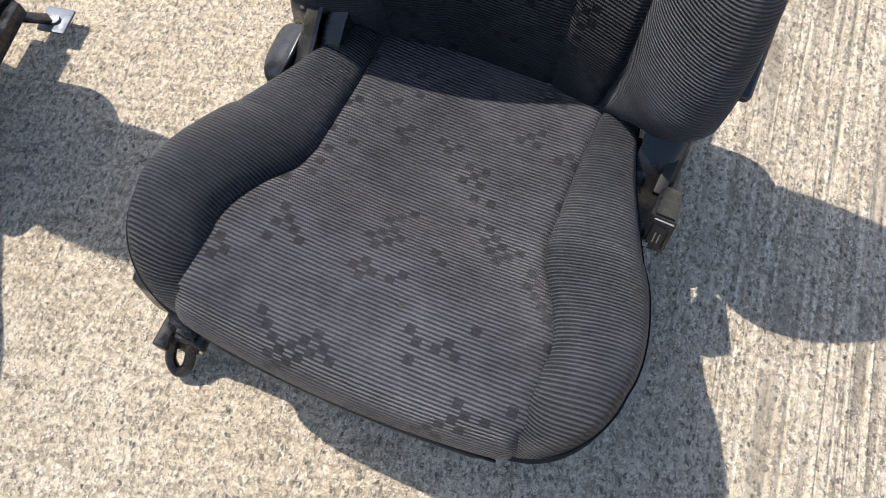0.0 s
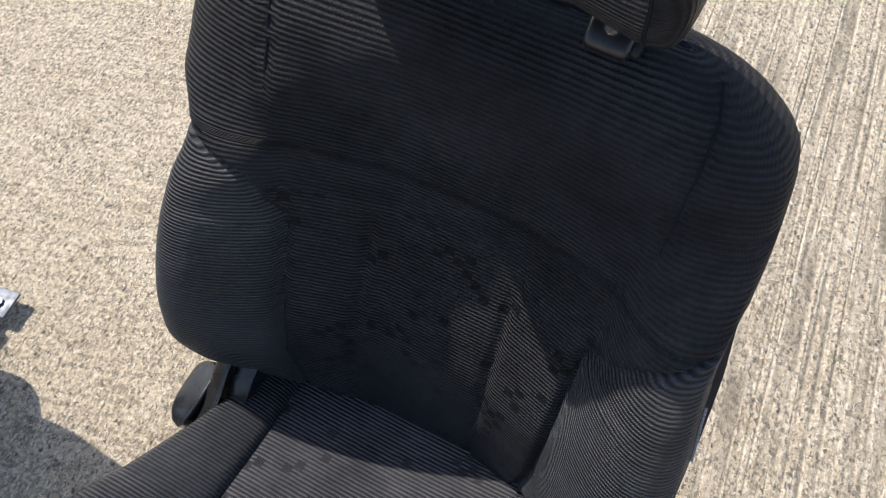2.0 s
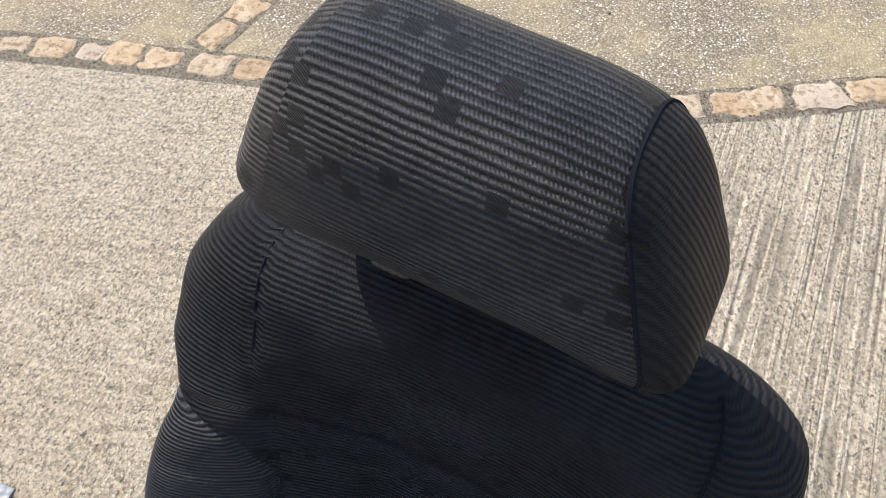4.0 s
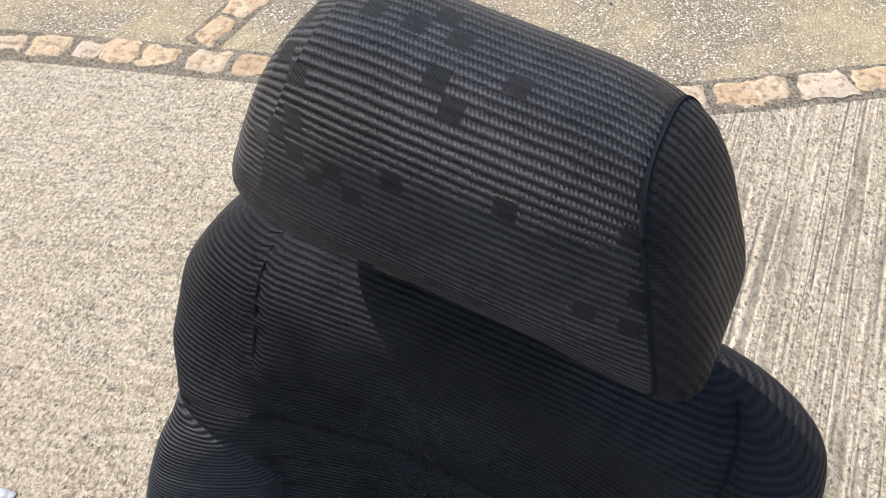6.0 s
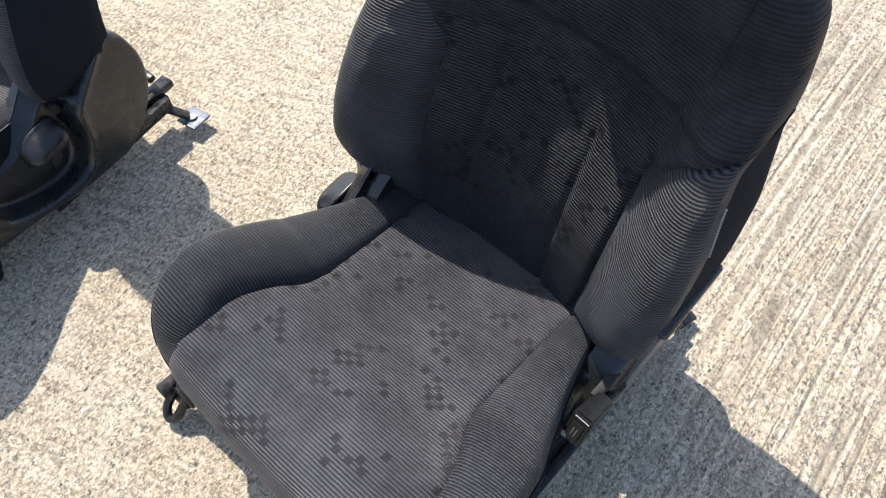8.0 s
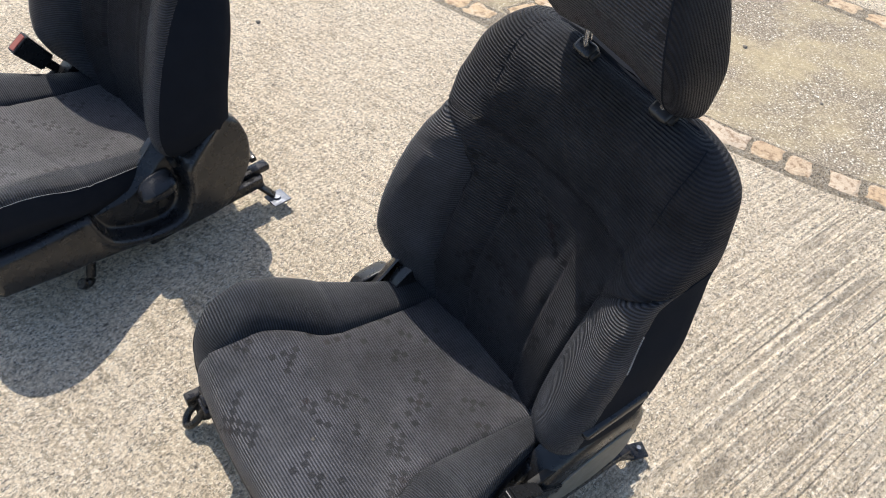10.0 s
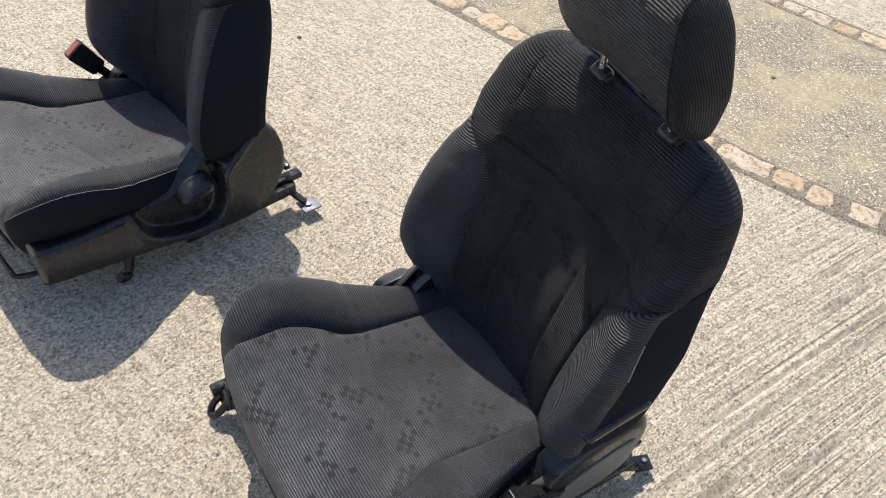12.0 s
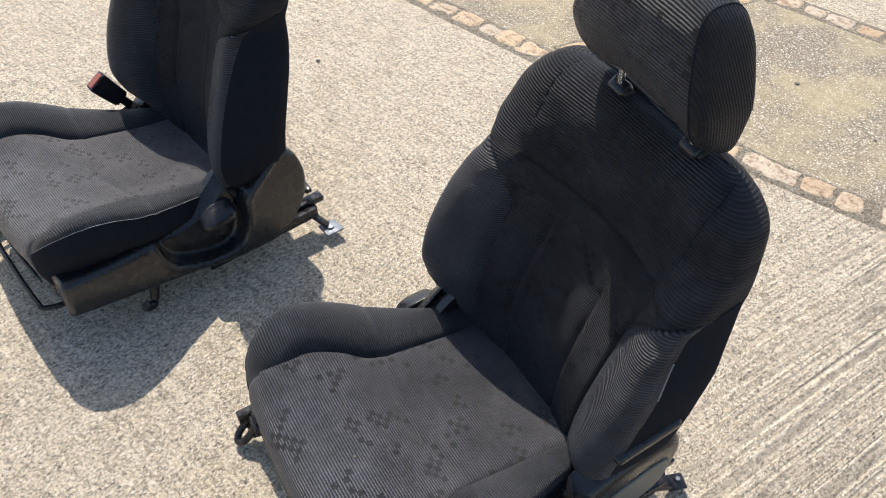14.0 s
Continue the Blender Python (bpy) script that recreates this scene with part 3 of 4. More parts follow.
def build_back(seat, m):
    """The backrest as one skin: middle panels, sewn-on side bolsters, plain sides and rear."""
    turn = np.linspace(0, math.pi / 2, 20)[1:]
    zs = np.concatenate([np.linspace(0.13, 0.685, 112), 0.685 + 0.066 * np.sin(turn)])
    closing = np.concatenate([np.zeros(112), 1 - np.cos(turn)])
    counts = (12, 26, 84, 26, 12)
    rows, along = [], []
    for z, c in zip(zs, closing):
        line, sa = back_section(z, c)
        d = np.concatenate([[0], np.cumsum(np.linalg.norm(np.diff(line, axis=0), axis=1))])
        mid = len(d) // 2
        stops = []
        for s in (-1, 1):
            half = slice(0, mid) if s < 0 else slice(mid, None)
            rim = float(d[half][np.argmin(np.abs(sa[half] - float(curve_at((0.40, 0.56, 0.59, 0.66), (-0.34 if s < 0 else -0.22, -0.20, 0.0, 0.96), z))))])
            seam = float(d[half][np.argmin(np.abs(s * line[half, 0] - bolster_seam(z, s)) + (sa[half] > 0))]) if bolster_seam(z, s) < 0.985 * float(back_half(z, s)) else rim
            stops.append((rim, max(seam, rim + 0.002) if s < 0 else min(seam, rim - 0.002)))
        knots = (0.0, stops[0][0], stops[0][1], stops[1][1], stops[1][0], float(d[-1]))
        at = np.concatenate([np.linspace(a, b, n + 1)[:-1] for a, b, n in zip(knots, knots[1:], counts)] + [[knots[-1]]])
        rows.append(np.stack([np.interp(at, d, line[:, i]) for i in range(3)], 1))
        along.append(at)
    P, A = np.array(rows), np.array(along)
    rise = np.concatenate([[0], np.cumsum(np.linalg.norm(np.diff(P[:, 80], axis=0), axis=1))])[:, None]
    plain = np.stack([A, np.broadcast_to(rise, A.shape)], -1)
    cloth_uv = np.stack([P[..., 0], np.broadcast_to(rise, A.shape)], -1)
    split = int(np.searchsorted(zs, 0.53))
    k = np.cumsum((0,) + counts)
    # both middle panels wear the darkened copies, with the backrest's shade in the colour
    sheet("upper_back_panel", P[split:, k[2]:k[3] + 1], cloth_uv[split:, k[2]:k[3] + 1], SHADED_RIBBED, seat, m, label="plain ribbed charcoal cloth sewn at the shoulders")
    sheet("lower_back_panel", P[:split + 1, k[2]:k[3] + 1], cloth_uv[:split + 1, k[2]:k[3] + 1], SHADED_INSERT, seat, m, label="ribbed charcoal cloth with scattered dark squares")
    for s, a, b, e in ((-1, k[1], k[2], 0), (1, k[3], k[4], k[5])):
        bol = sheet("back_bolster", P[:, a:b + 1], plain[:, a:b + 1], BOLSTER, seat, m, label="raised side bolster in fine dark ribbed cloth")
        lo, hi = min(e, a if s < 0 else b), max(e, a if s < 0 else b)
        sheet("bolster_side", P[:, lo:hi + 1], plain[:, lo:hi + 1], KNIT, bol, m)
        inner = b if s < 0 else a
        low, high = int(np.searchsorted(zs, 0.21)), int(np.searchsorted(zs, 0.60))
        tube("seam", P[low:high, inner] + np.array((0, 0.0022, 0)), 0.0016, KNIT, bol, m, n=6)
        if s > 0:
            low, high = int(np.searchsorted(zs, 0.47)), int(np.searchsorted(zs, 0.535))
            stitches(P[low:high, b] + np.array((0.0016, -0.0022, 0)), bol, m)
    rear = np.stack([P[:, -1], (P[:, -1] + P[:, 0]) / 2 + np.array((0, 0.004, 0)), P[:, 0]], 1)
    sheet("back_shell", rear, metric(rear), KNIT, seat, m, label="plain black knitted cover")
    top = P[-1]
    sheet("back_top_seam", np.array([top, top * 0 + top.mean(0)]), np.zeros((2, len(top), 2)), KNIT, seat, m, wrap=True)
    for s in (-1, 1):
        pts = []
        for i in range(int(np.searchsorted(zs, 0.63)), len(zs) - 6):
            line = P[i, k[2]:k[3] + 1]
            x = s * 0.170 * (1 - 0.22 * closing[i] ** 2)
            mid = len(line) // 2
            n = mid + int(np.argmax(line[mid:, 0] > x)) if s > 0 else mid - int(np.argmax(line[mid::-1, 0] < x)) + 1
            f = (x - line[n - 1, 0]) / (line[n, 0] - line[n - 1, 0])
            pts.append(line[n - 1] + f * (line[n] - line[n - 1]) + np.array((0, 0.0004, 0)))
        tube("seam", spline(pts[::4], 40), 0.0012, KNIT, seat, m, n=6)


def build_headrest(seat, m):
    n = 72
    a = np.linspace(0, 2 * math.pi, n, endpoint=False) - math.pi / 2
    ca, sa = np.cos(a), np.sin(a)

    def loop(x, grow=1.0):
        p = np.where(ca > 0, np.where(sa < 0, 1.0, 0.57), np.where(sa > 0, 0.9, 0.75))
        low = np.clip(-sa, 0, 1)
        ease = np.clip((sa + 0.35) / 0.7, 0, 1)
        grow = grow ** (0.36 + 0.64 * ease * ease * (3 - 2 * ease))
        z = 0.882 + 0.091 * grow * np.sign(sa) * np.abs(sa) ** p
        y = 0.334 - 0.054 * grow * np.sign(ca) * np.abs(ca) ** p
        y = y - 0.002 + 0.04 * (z - 0.887) + 0.024 * low ** 1.5
        z = z - 0.004 * low - 0.026 * low * np.clip(-ca, 0, 1) ** 0.6 - 0.018 * np.clip((low - 0.1) / 0.9, 0, 1) ** 0.8 * np.clip((np.abs(x) - 0.04) / 0.05, 0, 1)
        wide = curve_at((0.79, 0.84, 0.90, 0.97), (1.18, 1.20, 1.06, 0.80), z)
        return np.stack([x * wide - 0.002, y + 0.35 * x * x, z - 0.25 * x * x - 0.06 * x], 1)

    xs = np.linspace(-0.092, 0.092, 41)

    def end(s, b):
        return loop(s * (0.092 + (0.025 if s < 0 else 0.019) * math.sin(b)), 0.94 * math.cos(b) ** 0.55)

    P = [loop(x, 1 - 0.06 * np.clip((abs(x) - 0.045) / 0.047, 0, 1) ** 2 - 0.014 * np.exp(-(0.092 - x) / 0.003)) for x in xs]
    P = np.array(P).transpose(1, 0, 2)
    P = np.concatenate([P, P[:1]])
    uv = np.stack([P[..., 0], np.broadcast_to(metric(P)[:, :1, 1], P.shape[:2])], -1)
    head = sheet("headrest", P, uv, HEADREST, seat, m, flip=False, label="padded headrest in ribbed cloth with dark woven squares")
    rim = loop(0.0925, 0.925)
    tube("seam", np.concatenate([rim, rim[:2]]), 0.0014, KNIT, head, m, n=6, caps=False)
    for s in (-1, 1):
        P = np.array([end(s, b) for b in np.arccos(np.linspace(1, 0, 24) ** 3)])
        P = np.concatenate([P, P[:, :1]], 1)
        if s < 0:
            sheet("headrest_end", P, np.stack([P[..., 0], np.broadcast_to(uv[:, 0, 1], P.shape[:2])], -1), HEADREST, head, m, flip=True)
        else:
            sheet("headrest_end", P, np.stack([P[..., 2] - 0.4 * P[..., 1], P[..., 1] + 0.4 * P[..., 2]], -1), SHADED_RIBBED, head, m)
    for s in (-1, 1):
        x = s * 0.077 + 0.003
        tube("headrest_post", [(x, 0.342, 0.85), (x, 0.353, 0.79), (x, 0.366, 0.70)], 0.006, CHROME, seat, m, "chromed steel headrest post")
        g = block("post_guide", (0.037, 0.027, 0.018), (x, 0.359, 0.7435), BLACK, seat, m, (37, 0, 0), 0.006, "black plastic headrest guide", (0.9, 0.88), 3)
        block("release_button", (0.008, 0.016, 0.010), (x + 0.0195, 0.359, 0.7435), SOOT, g, m, (37, 0, 0), 0.003)


def build_frame(seat, m, feet, front, rear_y):
    """Seat pan, runners, feet and the front release bar; feet: extra drop of the outer and inner side."""
    block("seat_pan", (0.40, 0.42, 0.05), (0, 0.0, 0.115), STEEL, seat, m, bevel=0.012)
    for s, drop, fy in ((-1, feet[0], front[0]), (1, feet[1], front[1])):
        x = s * 0.228
        rail = block("runner", (0.044, 0.40 - fy, 0.024), (x, (0.39 + fy) / 2, 0.056), STEEL, seat, m, (2.0, 0, 0), 0.003, "black steel seat runner")
        block("runner_lip", (0.026, 0.42 - fy, 0.016), (x, (0.42 + fy) / 2, 0.074), STEEL, rail, m, (2.0, 0, 0), 0.002)
        low = 0.012 - drop
        if m < 0 and s < 0:
            tube("runner_hook", spline([(-0.235, -0.02, 0.07), (-0.24, -0.030, 0.04), (-0.245, -0.040, 0.014), (-0.246, -0.052, 0.010), (-0.246, -0.060, 0.018)], 16), (0.010,) * 12 + (0.012,) * 4, STEEL, rail, m)
        else:
            fx, fr = x + s * 0.010, fy + 0.008
            f = block("front_foot", (0.038, 0.016, 0.06 + drop), (fx, fr, 0.055 - drop / 2), STEEL, seat, m, (-20, 0, 0), 0.006, "glossy black stamped steel front foot", (1.0, 1.0), 3)
            tube("foot_loop", spline([(fx + a, fr + b, c) for a, b, c in ((-0.011, 0.002, 0.062), (-0.013, -0.014, 0.040 - drop * 0.5), (-0.012, -0.033, 0.014 + low), (0.0, -0.042, low + 0.003), (0.012, -0.033, 0.014 + low), (0.013, -0.014, 0.040 - drop * 0.5), (0.011, 0.002, 0.062))], 30), 0.0075, STEEL, f, m)
            block("foot_tab", (0.03, 0.03, 0.016), (fx + 0.010, fr + 0.010, 0.098 - drop / 2), STEEL, f, m, (10, 0, 0), 0.003)
        block("runner_channel", (0.018, 0.41 - fy, 0.026), (x + s * 0.027, (0.385 + fy - 0.02) / 2, 0.06), STEEL, rail, m, (2.0, 0, 0), 0.003)
        if m > 0 and s > 0:
            r = block("rear_foot", (0.020, 0.085, 0.006), (0.256, 0.372, 0.060), STEEL, seat, m, (-33, 0, -6), 0.002, "black steel rear foot with a pale bolt")
            block("foot_plate", (0.032, 0.044, 0.006), (0.259, 0.424, 0.031), STEEL, r, m, (-14, 8, -14), 0.0025)
            tube("bolt", [(0.2575, 0.430, 0.004), (0.2575, 0.430, 0.038)], 0.0045, ZINC, r, m, n=8)
            continue
        r = block("rear_foot", (0.022, 0.05, 0.008), (x + s * 0.036, rear_y - 0.028, 0.036 - drop * 0.5), STEEL, seat, m, (-45, 0, s * -35), 0.002, "black steel rear foot")
        block("foot_plate", (0.046, 0.046, 0.005), (x + s * 0.054, rear_y - 0.012, low + 0.004), ZINC if s * m > 0 and m < 0 else STEEL, r, m, bevel=0.0015)
        tube("bolt", [(x + s * 0.054, rear_y - 0.014, low + 0.004), (x + s * 0.054, rear_y - 0.014, low + 0.011)], 0.009, ZINC if m < 0 else STEEL, r, m, n=8)
    if m < 0:
        bar = block("rail_stop", (0.012, 0.10, 0.012), (-0.212, 0.34, 0.096), STEEL, seat, m, (8, 0, 0), 0.002, "black steel stop at the rear of the runner")
        block("stop_head", (0.034, 0.016, 0.012), (-0.214, 0.39, 0.108), STEEL, bar, m, (10, 0, 10), 0.003)
    lift = 0.016 if m > 0 else 0.0
    pts = spline([(-0.20, -0.16, 0.075), (-0.19, -0.235, 0.082), (-0.16, -0.248, 0.088), (0.0, -0.252, 0.09), (0.16, -0.248, 0.088), (0.19, -0.235, 0.082), (0.20, -0.16, 0.075)], 40)
    tube("release_bar", pts + np.array((0, 3.2 * lift, lift)), 0.006, STEEL, seat, m, "black steel seat release bar")


POCKET = [(-0.035, 0.32), (-0.010, 0.20), (0.006, 0.142), (0.035, 0.104), (0.115, 0.077), (0.178, 0.086), (0.203, 0.14), (0.208, 0.20), (0.247, 0.244), (0.33, 0.32)]


def build_outer_side(seat, m):
    """Long side cover with a lever pocket, on the side away from the buckle (-x)."""
    poly = spline(POCKET, 60)
    q = np.concatenate([poly, [(0.33, 0.5), (-0.035, 0.5)]])

    def depth(y, z):
        """Signed distance from the pocket's edge, inside positive."""
        a, b = q, np.roll(q, -1, 0)
        pt = np.array((y, z))
        f = np.clip(((pt - a) * (b - a)).sum(1) / ((b - a) ** 2).sum(1), 0, 1)
        d = np.linalg.norm(a + (b - a) * f[:, None] - pt, axis=1).min()
        hit = ((a[:, 1] > z) != (b[:, 1] > z)) & (y < (b[:, 0] - a[:, 0]) * (z - a[:, 1]) / (b[:, 1] - a[:, 1] + 1e-12) + a[:, 0])
        return d if hit.sum() % 2 else -d

    ny, nz = 110, 46
    P = np.zeros((nz, ny, 3))
    for j, y in enumerate(np.linspace(-0.208, 0.362, ny)):
        lo = float(curve_at((-0.21, -0.12, 0.04, 0.19, 0.25, 0.30, 0.345, 0.365), (0.098, 0.086, 0.068, 0.047, 0.047, 0.066, 0.125, 0.19), y))
        hi = float(curve_at((-0.21, -0.20, -0.12, 0.0, 0.065, 0.128, 0.175, 0.235, 0.30, 0.34, 0.365), (0.172, 0.188, 0.189, 0.193, 0.194, 0.216, 0.258, 0.285, 0.291, 0.268, 0.20), y))
        for i, f in enumerate(np.linspace(0, 1, nz)):
            z = lo + (hi - lo) * f
            e = min(z - lo, (hi - z), (y + 0.208) * 1.2, (0.362 - y) * 1.2)
            x = 0.274 - 0.014 * (1 - math.sqrt(1 - (1 - min(max(e, 0) / 0.014, 1)) ** 2))
            x += 0.004 * math.sin(math.pi * f)
            d = depth(y, z)
            k = min(max((d + 0.002) / 0.013, 0), 1)
            k = k * k * (3 - 2 * k)
            x += 0.0035 * math.exp(-((d + 0.006) / 0.006) ** 2) * (e > 0.004)
            P[i, j] = (-(x * (1 - k) + (0.237 - 0.030 * max(0.0, 1 - (hi - z) / 0.032)) * k), y, z)
    inner = [P[:, 0], P[-1], P[::-1, -1], P[0, ::-1]]
    cover = sheet("side_cover", P, metric(P), BLACK, seat, m, flip=True, label="black plastic side cover with recliner lever")
    rim = np.concatenate([r[:-1] for r in inner])
    back = rim.copy()
    back[:, 0] = -0.212
    sheet("cover_edge", np.array([rim, back]), np.zeros((2, len(rim), 2)), BLACK, cover, m, wrap=True)
    ring = spline([(-0.236, 0.2005), (-0.247, 0.1985), (-0.262, 0.1915), (-0.2735, 0.183), (-0.277, 0.174), (-0.275, 0.160), (-0.263, 0.151), (-0.238, 0.152)], 36, True)
    hub = np.array((-0.254, 0.168))
    P = []
    for t in np.linspace(-1, 1, 30):
        k = (1 - abs(t) ** (2.6 if t < 0 else 5)) ** 0.5
        q = hub + (ring - hub) * (0.02 + 0.98 * k) * np.array((1.0, 0.9 + 0.1 * t))
        y = 0.143 + 0.044 * t
        P.append(np.stack([q[:, 0], np.full(36, y), q[:, 1] + 0.10 * (y - 0.143)], 1))
    P = np.array(P)
    P = np.concatenate([P, P[:, :1]], 1)
    lever = sheet("recliner_lever", P, metric(P), BLACK, seat, m, label="black plastic recliner lever")
    tube("lever_pivot", [(-0.232, 0.150, 0.13), (-0.252, 0.150, 0.13)], 0.011, SOOT, lever, m)
    slab("hinge_plate", spline([(0.115, 0.12), (0.138, 0.195), (0.17, 0.238), (0.22, 0.262), (0.28, 0.262), (0.30, 0.15), (0.2, 0.10)], 40, True), -0.180, -0.206, BLACK, seat, m, 0.003)
    block("lever_slot", (0.016, 0.012, 0.020), (-0.243, 0.192, 0.212), SOOT, cover, m, (20, 0, 0), 0.002)


def build_inner_side(seat, m, red):
    """Hinge cover and belt anchor on the +x side."""
    o = spline([(0.13, 0.09), (0.14, 0.155), (0.19, 0.215), (0.27, 0.256), (0.345, 0.258), (0.378, 0.20), (0.35, 0.10), (0.24, 0.066), (0.16, 0.068)], 60, True)
    cover = slab("hinge_cover", o, 0.205, 0.262, BLACK, seat, m, 0.022, "black plastic hinge cover with a paler outer face", 0.0)
    o = spline([(0.175, 0.09), (0.19, 0.145), (0.25, 0.182), (0.325, 0.205), (0.352, 0.18), (0.338, 0.11), (0.26, 0.078)], 50, True)
    slab("outer_face", o, 0.24, 0.2655, GREY, cover, m, 0.003)
    slab("hinge_plate", spline([(0.12, 0.09), (0.125, 0.14), (0.16, 0.185), (0.20, 0.19), (0.21, 0.10)], 40, True), 0.19, 0.228, BLACK, seat, m, 0.006)
    fl = spline([(0.174, 0.355), (0.181, 0.364), (0.23, 0.374), (0.278, 0.384), (0.294, 0.381), (0.293, 0.368), (0.272, 0.360), (0.225, 0.352), (0.184, 0.345)], 60, True)
    flap = slab("side_flap", fl, 0.225, 0.281, BLACK, seat, m, 0.007, "slim black flap lying across the backrest side")
    tube("flap_edge", spline([(0.274, 0.176, 0.352), (0.277, 0.186, 0.3465), (0.277, 0.225, 0.353), (0.277, 0.270, 0.3605)], 24), 0.0012, ZINC, flap, m, n=6)
    block("cover_slot", (0.014, 0.062, 0.014), (0.2465, 0.167, 0.190), SOOT, cover, m, (17, 0, -3), 0.002)


def build_buckle(seat, m, foot, tip, red):
    a, b = Vector(foot), Vector(tip)
    d = (b - a).normalized()
    long, k0 = (0.082, 1.18) if red else (0.076, 1.1)
    b0 = b - d * long
    side = Vector((1, 0, 0))
    nrm = side.cross(d).normalized()
    side = d.cross(nrm)
    turn = Matrix((side, nrm, d)).transposed().to_4x4()

    def piece(name, size, at, mat, parent, label="", bevel=0.003, small=1.0):
        bm = bmesh.new()
        bmesh.ops.create_cube(bm, size=1)
        for v in bm.verts:
            k = 1.0 if v.co.z > 0 else small
            v.co = Vector((v.co.x * size[0] * k * k0, v.co.y * size[1] * k * k0, v.co.z * size[2]))
        bmesh.ops.bevel(bm, geom=bm.edges[:], offset=bevel, segments=2, affect="EDGES")
        bm.transform(Matrix.Translation(b0) @ turn @ Matrix.Translation(at))
        if m < 0:
            bm.transform(Matrix.Diagonal((-1, 1, 1, 1)))
        return part(name, bm, mat, parent, label)

    mid = (b0 - a)
    piece("buckle_strap", (0.010, 0.018, mid.length + 0.01), (0, 0, -mid.length / 2), STEEL, seat, "black steel strap of the belt buckle", 0.002)
    body = piece("belt_buckle", (0.028, 0.044, long), (0, 0, long / 2), BLACK, seat, "black plastic belt buckle" + (" with faded red button" if red else ""), 0.004, 0.82)
    piece("button_frame", (0.025, 0.041, 0.004), (0, 0, long), BLACK, body, bevel=0.001)
    piece("press_button", (0.019, 0.030 if not red else 0.036, 0.007), (0, 0.003 if not red else 0, long + 0.0005), RED if red else SOOT, body, bevel=0.002)
    if not red:
        piece("frame_edge", (0.021, 0.0018, 0.003), (0.001, -0.0195, long + 0.0015), WHITE, body, bevel=0.0006)
        piece("latch_tip", (0.009, 0.008, 0.007), (-0.008, 0.016, long + 0.002), WHITE, body, bevel=0.002)
        for i in range(2):
            piece("print_bar", (0.0013, 0.012, 0.0008), (0.003 - 0.005 * i, 0.003, long + 0.0042), GREY, body, bevel=0.0002)


def build_seat(m, place, label, red, feet, foot, tip, front, rear_y):
    seat = tagged(new("car_seat"), label, "car seat", "front seats on the concrete")
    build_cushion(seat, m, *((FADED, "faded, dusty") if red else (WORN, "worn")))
    build_back(seat, m)
    build_headrest(seat, m)
    build_frame(seat, m, feet, front, rear_y)
    build_outer_side(seat, m)
    build_inner_side(seat, m, red)
    build_buckle(seat, m, foot, tip, red)
    seat.matrix_world = place
    return seat


first = build_seat(1, pose(0.0273, 0.568, 0.006, 0, 2.4, -18), "black cloth car seat with belt buckle lying beside its cushion", False, (0.015, -0.012), (0.262, 0.19, 0.148), (0.2555, 0.072, 0.212), (-0.222, -0.12), 0.42)
mesh_part("burn_hole", [(0.028 + 0.0032 * math.cos(a), -0.133 + 0.0028 * math.sin(a) * (1 + 0.3 * math.sin(3 * a)), float(cushion_top(np.array(0.028), np.array(-0.133 + 0.0028 * math.sin(a)))) + 0.0008) for a in np.linspace(0, 2 * math.pi, 14, endpoint=False)], [tuple(range(14))], SOOT, first, "tiny burnt hole in the cushion cloth", smooth=False)
build_seat(-1, pose(-0.925, 0.577, 0.0, 0, -2, -9.5), "black cloth car seat with side cover and red buckle button", True, (0.0, 0.01), (0.25, 0.20, 0.155), (0.25, 0.106, 0.288), (0.12, -0.238), 0.42)

# ---- the ground ----
def ground_sheet(name, x0, x1, y0, y1, z, mat, label):
    ob = mesh_part(name, [(x0, y0, z), (x1, y0, z), (x1, y1, z), (x0, y1, z)], [(0, 1, 2, 3)], mat, smooth=False)
    return tagged(ob, label, "ground", kind="structure")


def plate(name, outline, z, mat, label, category):
    """A flat slab let into the ground: its top at z, its rim worn down to a shallow ramp."""
    n = len(outline)
    p = np.array(outline, float)
    turn = sum(p[i][0] * p[(i + 1) % n][1] - p[(i + 1) % n][0] * p[i][1] for i in range(n))
    out = np.zeros_like(p)
    for i in range(n):
        for q in (p[(i + 1) % n] - p[i], p[i] - p[i - 1]):
            out[i] += np.array((q[1], -q[0])) / np.linalg.norm(q) * (1 if turn > 0 else -1)
        out[i] /= max(np.linalg.norm(out[i]), 1e-6)
    low = p + out * (z + 0.002) * 6
    v = [(a, b, z) for a, b in p] + [(a, b, -0.002) for a, b in low]
    f = [tuple(range(n))] + [(i, i + n, (i + 1) % n + n, (i + 1) % n) for i in range(n)]
    if turn < 0:
        f = [q[::-1] for q in f]
    return tagged(mesh_part(name, v, f, mat, smooth=False), label, category, kind="structure")


ground_sheet("ground", -300, 300, -300, 300, 0, CONCRETE, "pale broom-finished concrete drive")
ROW = [(-2.4, 2.03), (-0.9, 2.0), (-0.4, 1.985), (0.1, 1.956), (0.42, 1.978), (0.6, 2.02), (0.85, 2.09), (1.4, 2.2), (2.5, 2.4)]
plate("pavement", ROW + [(2.5, 2.94), (-2.4, 2.94)], 0.0015, AGGREGATE, "washed gravel paving panel between stone bands", "paving")
for corners in (((0.85, 1.15), (0.818, 0.992), (2.2, 1.0), (2.2, 1.6), (0.96, 1.6)), ((0.812, 0.972), (0.785, 0.86), (0.70, 0.3), (2.2, 0.3), (2.2, 0.98))):
    plate("pavement", corners, 0.0015, SLAB, "worn grey concrete slab", "paving")


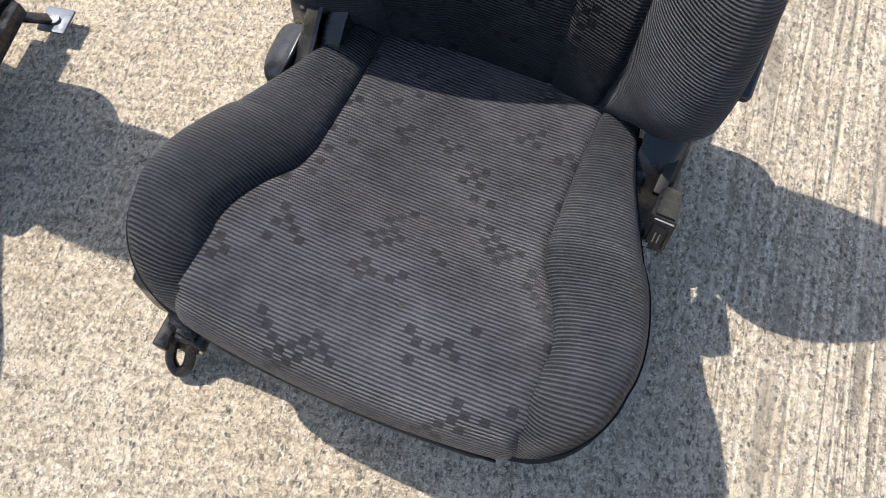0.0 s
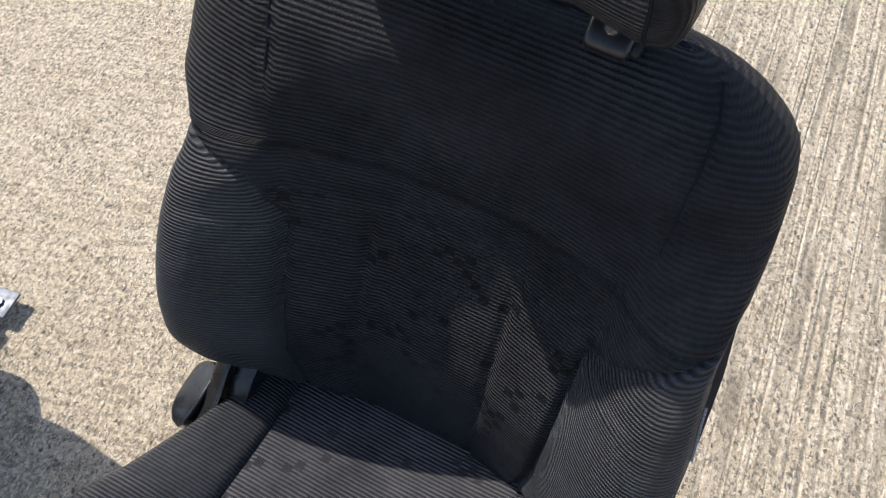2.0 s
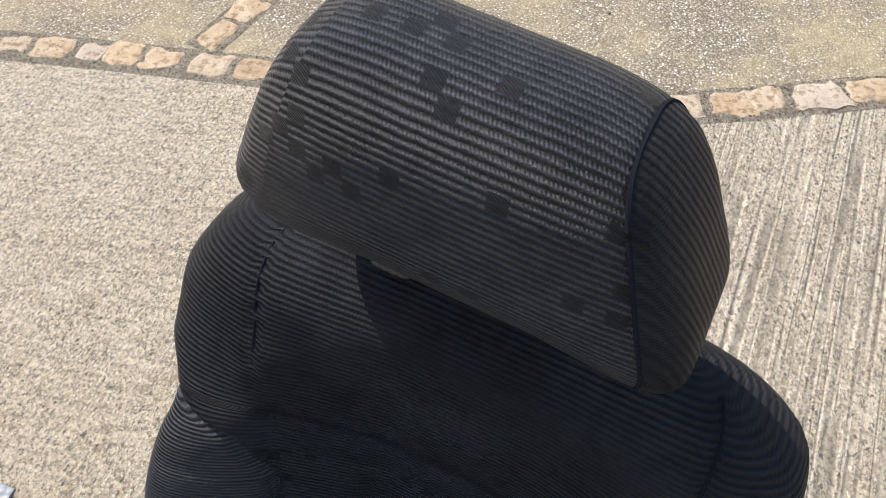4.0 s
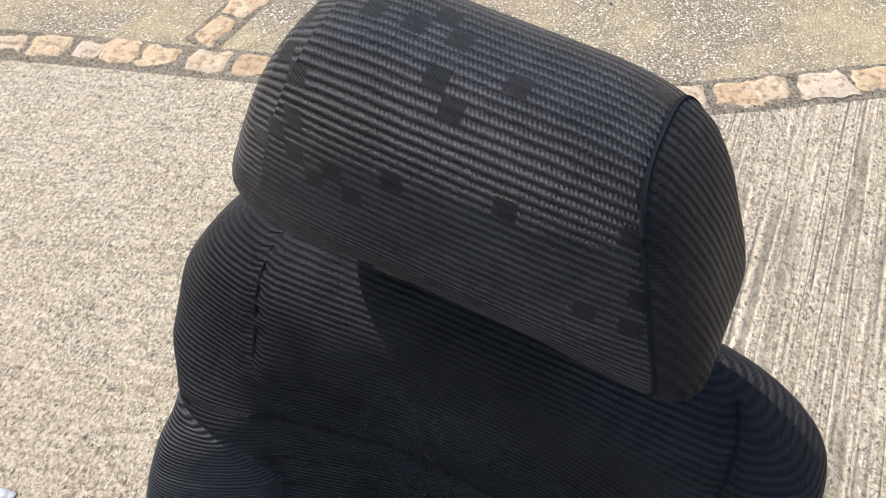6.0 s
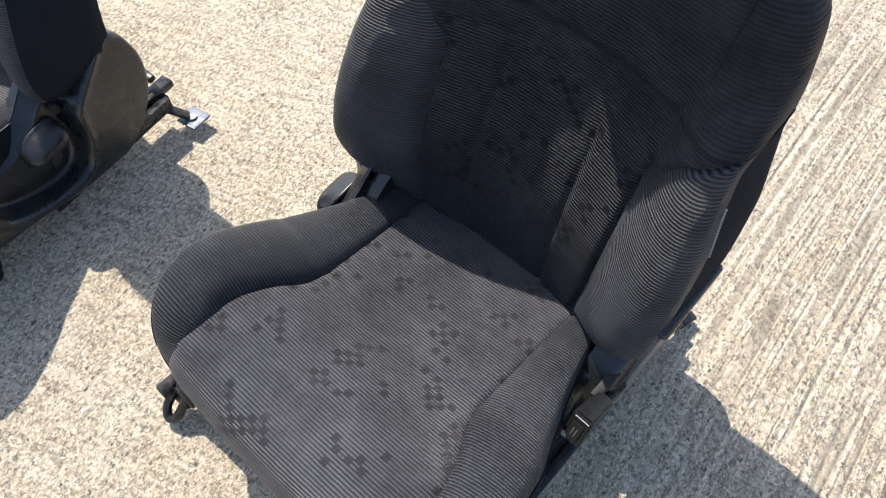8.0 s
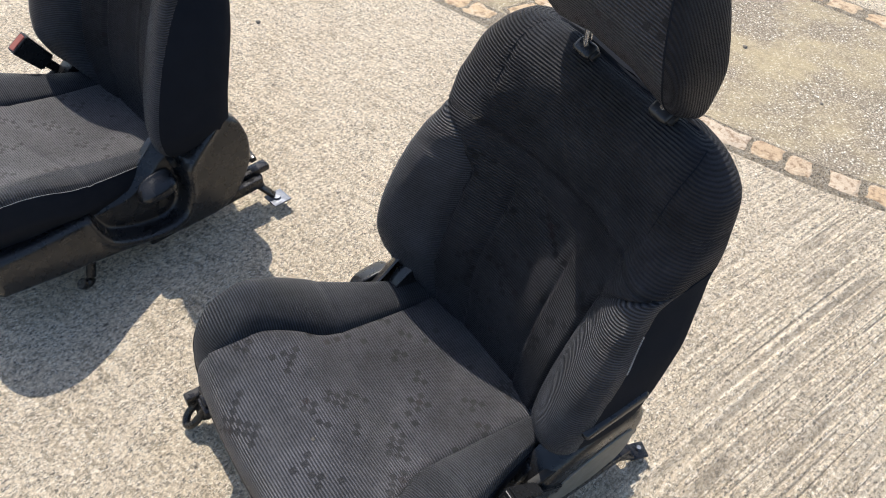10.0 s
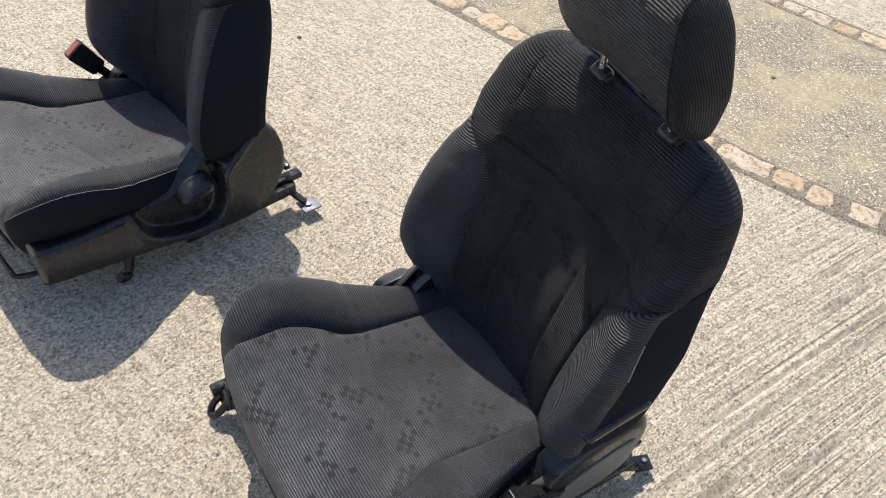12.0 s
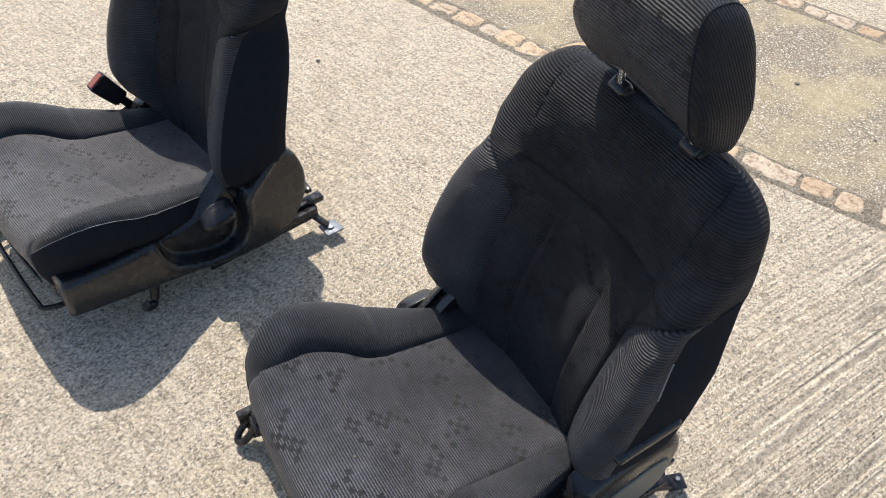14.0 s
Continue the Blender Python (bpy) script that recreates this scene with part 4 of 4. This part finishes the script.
def sett_mesh(seed):
    """A flat-topped stone with a chipped outline and worn edges."""
    bm = bmesh.new()
    bmesh.ops.create_grid(bm, x_segments=8, y_segments=6, size=0.5)
    for v in bm.verts:
        edge = max(abs(v.co.x), abs(v.co.y)) * 2
        k = noise.noise(Vector((v.co.x * 4, v.co.y * 4, seed * 7.1)))
        v.co.z = (0.0 if edge < 0.95 else -0.0025) + 0.0018 * k
        v.co.x += 0.14 * noise.noise(Vector((v.co.y * 3, seed * 3.3, 1 + v.co.x)))
        v.co.y += 0.16 * noise.noise(Vector((v.co.x * 3, seed * 5.7, 9 + v.co.y)))
    rim = [e for e in bm.edges if e.is_boundary]
    for v in bmesh.ops.extrude_edge_only(bm, edges=rim)["geom"]:
        if isinstance(v, bmesh.types.BMVert):
            v.co.z = -0.03
    bmesh.ops.recalc_face_normals(bm, faces=bm.faces)
    me = bpy.data.meshes.new("sett")
    bm.to_mesh(me)
    bm.free()
    me.materials.append(GRANITE)
    return me


SETTS = [sett_mesh(i) for i in range(9)]


def stone_band(a, b, width, label):
    a, b = Vector((*a, 0)), Vector((*b, 0))
    d = (b - a).normalized()
    yaw = math.degrees(math.atan2(d.y, d.x))
    n = Vector((-d.y, d.x, 0))
    c = [a - n * width * 0.5, b - n * width * 0.5, b + n * width * 0.5, a + n * width * 0.5]
    band = plate("stone_band", [(p.x, p.y) for p in c], 0.003 + random.uniform(0, 0.0008), MORTAR, label, "stone band")
    s, length = 0.0, (b - a).length
    while s < length - 0.04:
        k = random.uniform(0.082, 0.125)
        p = a + d * (s + k / 2)
        ob = new("sett", random.choice(SETTS))
        ob.parent = band
        ob.matrix_local = Matrix.LocRotScale((p.x, p.y, 0.0056 + random.uniform(-0.0012, 0.0012)), Euler((random.uniform(-0.03, 0.03), random.uniform(-0.03, 0.03), radians(yaw + random.choice((0, 180)) + random.uniform(-3, 3)))), (k - 0.011, width * random.uniform(0.80, 1.0), 1.0))
        s += k


for a, b in zip(ROW, ROW[1:]):
    stone_band(a, b, 0.085, "row of flat buff granite setts flush in concrete")
stone_band((-2.3, 2.945), (2.4, 2.945), 0.085, "row of flat buff granite setts flush in concrete")
stone_band((-0.66, 2.05), (-0.585, 2.26), 0.085, "cross row of flat buff granite setts")
stone_band((-0.585, 2.26), (-0.40, 2.89), 0.085, "cross row of flat buff granite setts")
stone_band((0.965, 2.17), (1.12, 2.89), 0.085, "cross row of flat buff granite setts")


def pebble(x, y, r, seed):
    bm = bmesh.new()
    bmesh.ops.create_icosphere(bm, subdivisions=2, radius=r)
    for v in bm.verts:
        v.co *= 1 + 0.35 * noise.noise(v.co * (1.2 / r) + Vector((seed * 9.0, 0, 0)))
        v.co.z = max(v.co.z * 0.7, -r * 0.4)
    ob = part("pebble", bm, PEBBLE)
    ob.matrix_world = pose(x, y, r * 0.38, 0, 0, seed * 50)
    tagged(ob, "small grey pebble lying loose on the paving", "pebble", "loose pebbles")


for i, (x, y, r) in enumerate(((-1.193, 1.457, 0.007), (-0.009, 2.436, 0.008), (0.29, 2.309, 0.006), (-0.05, 2.2, 0.005))):
    pebble(x, y, r, i)
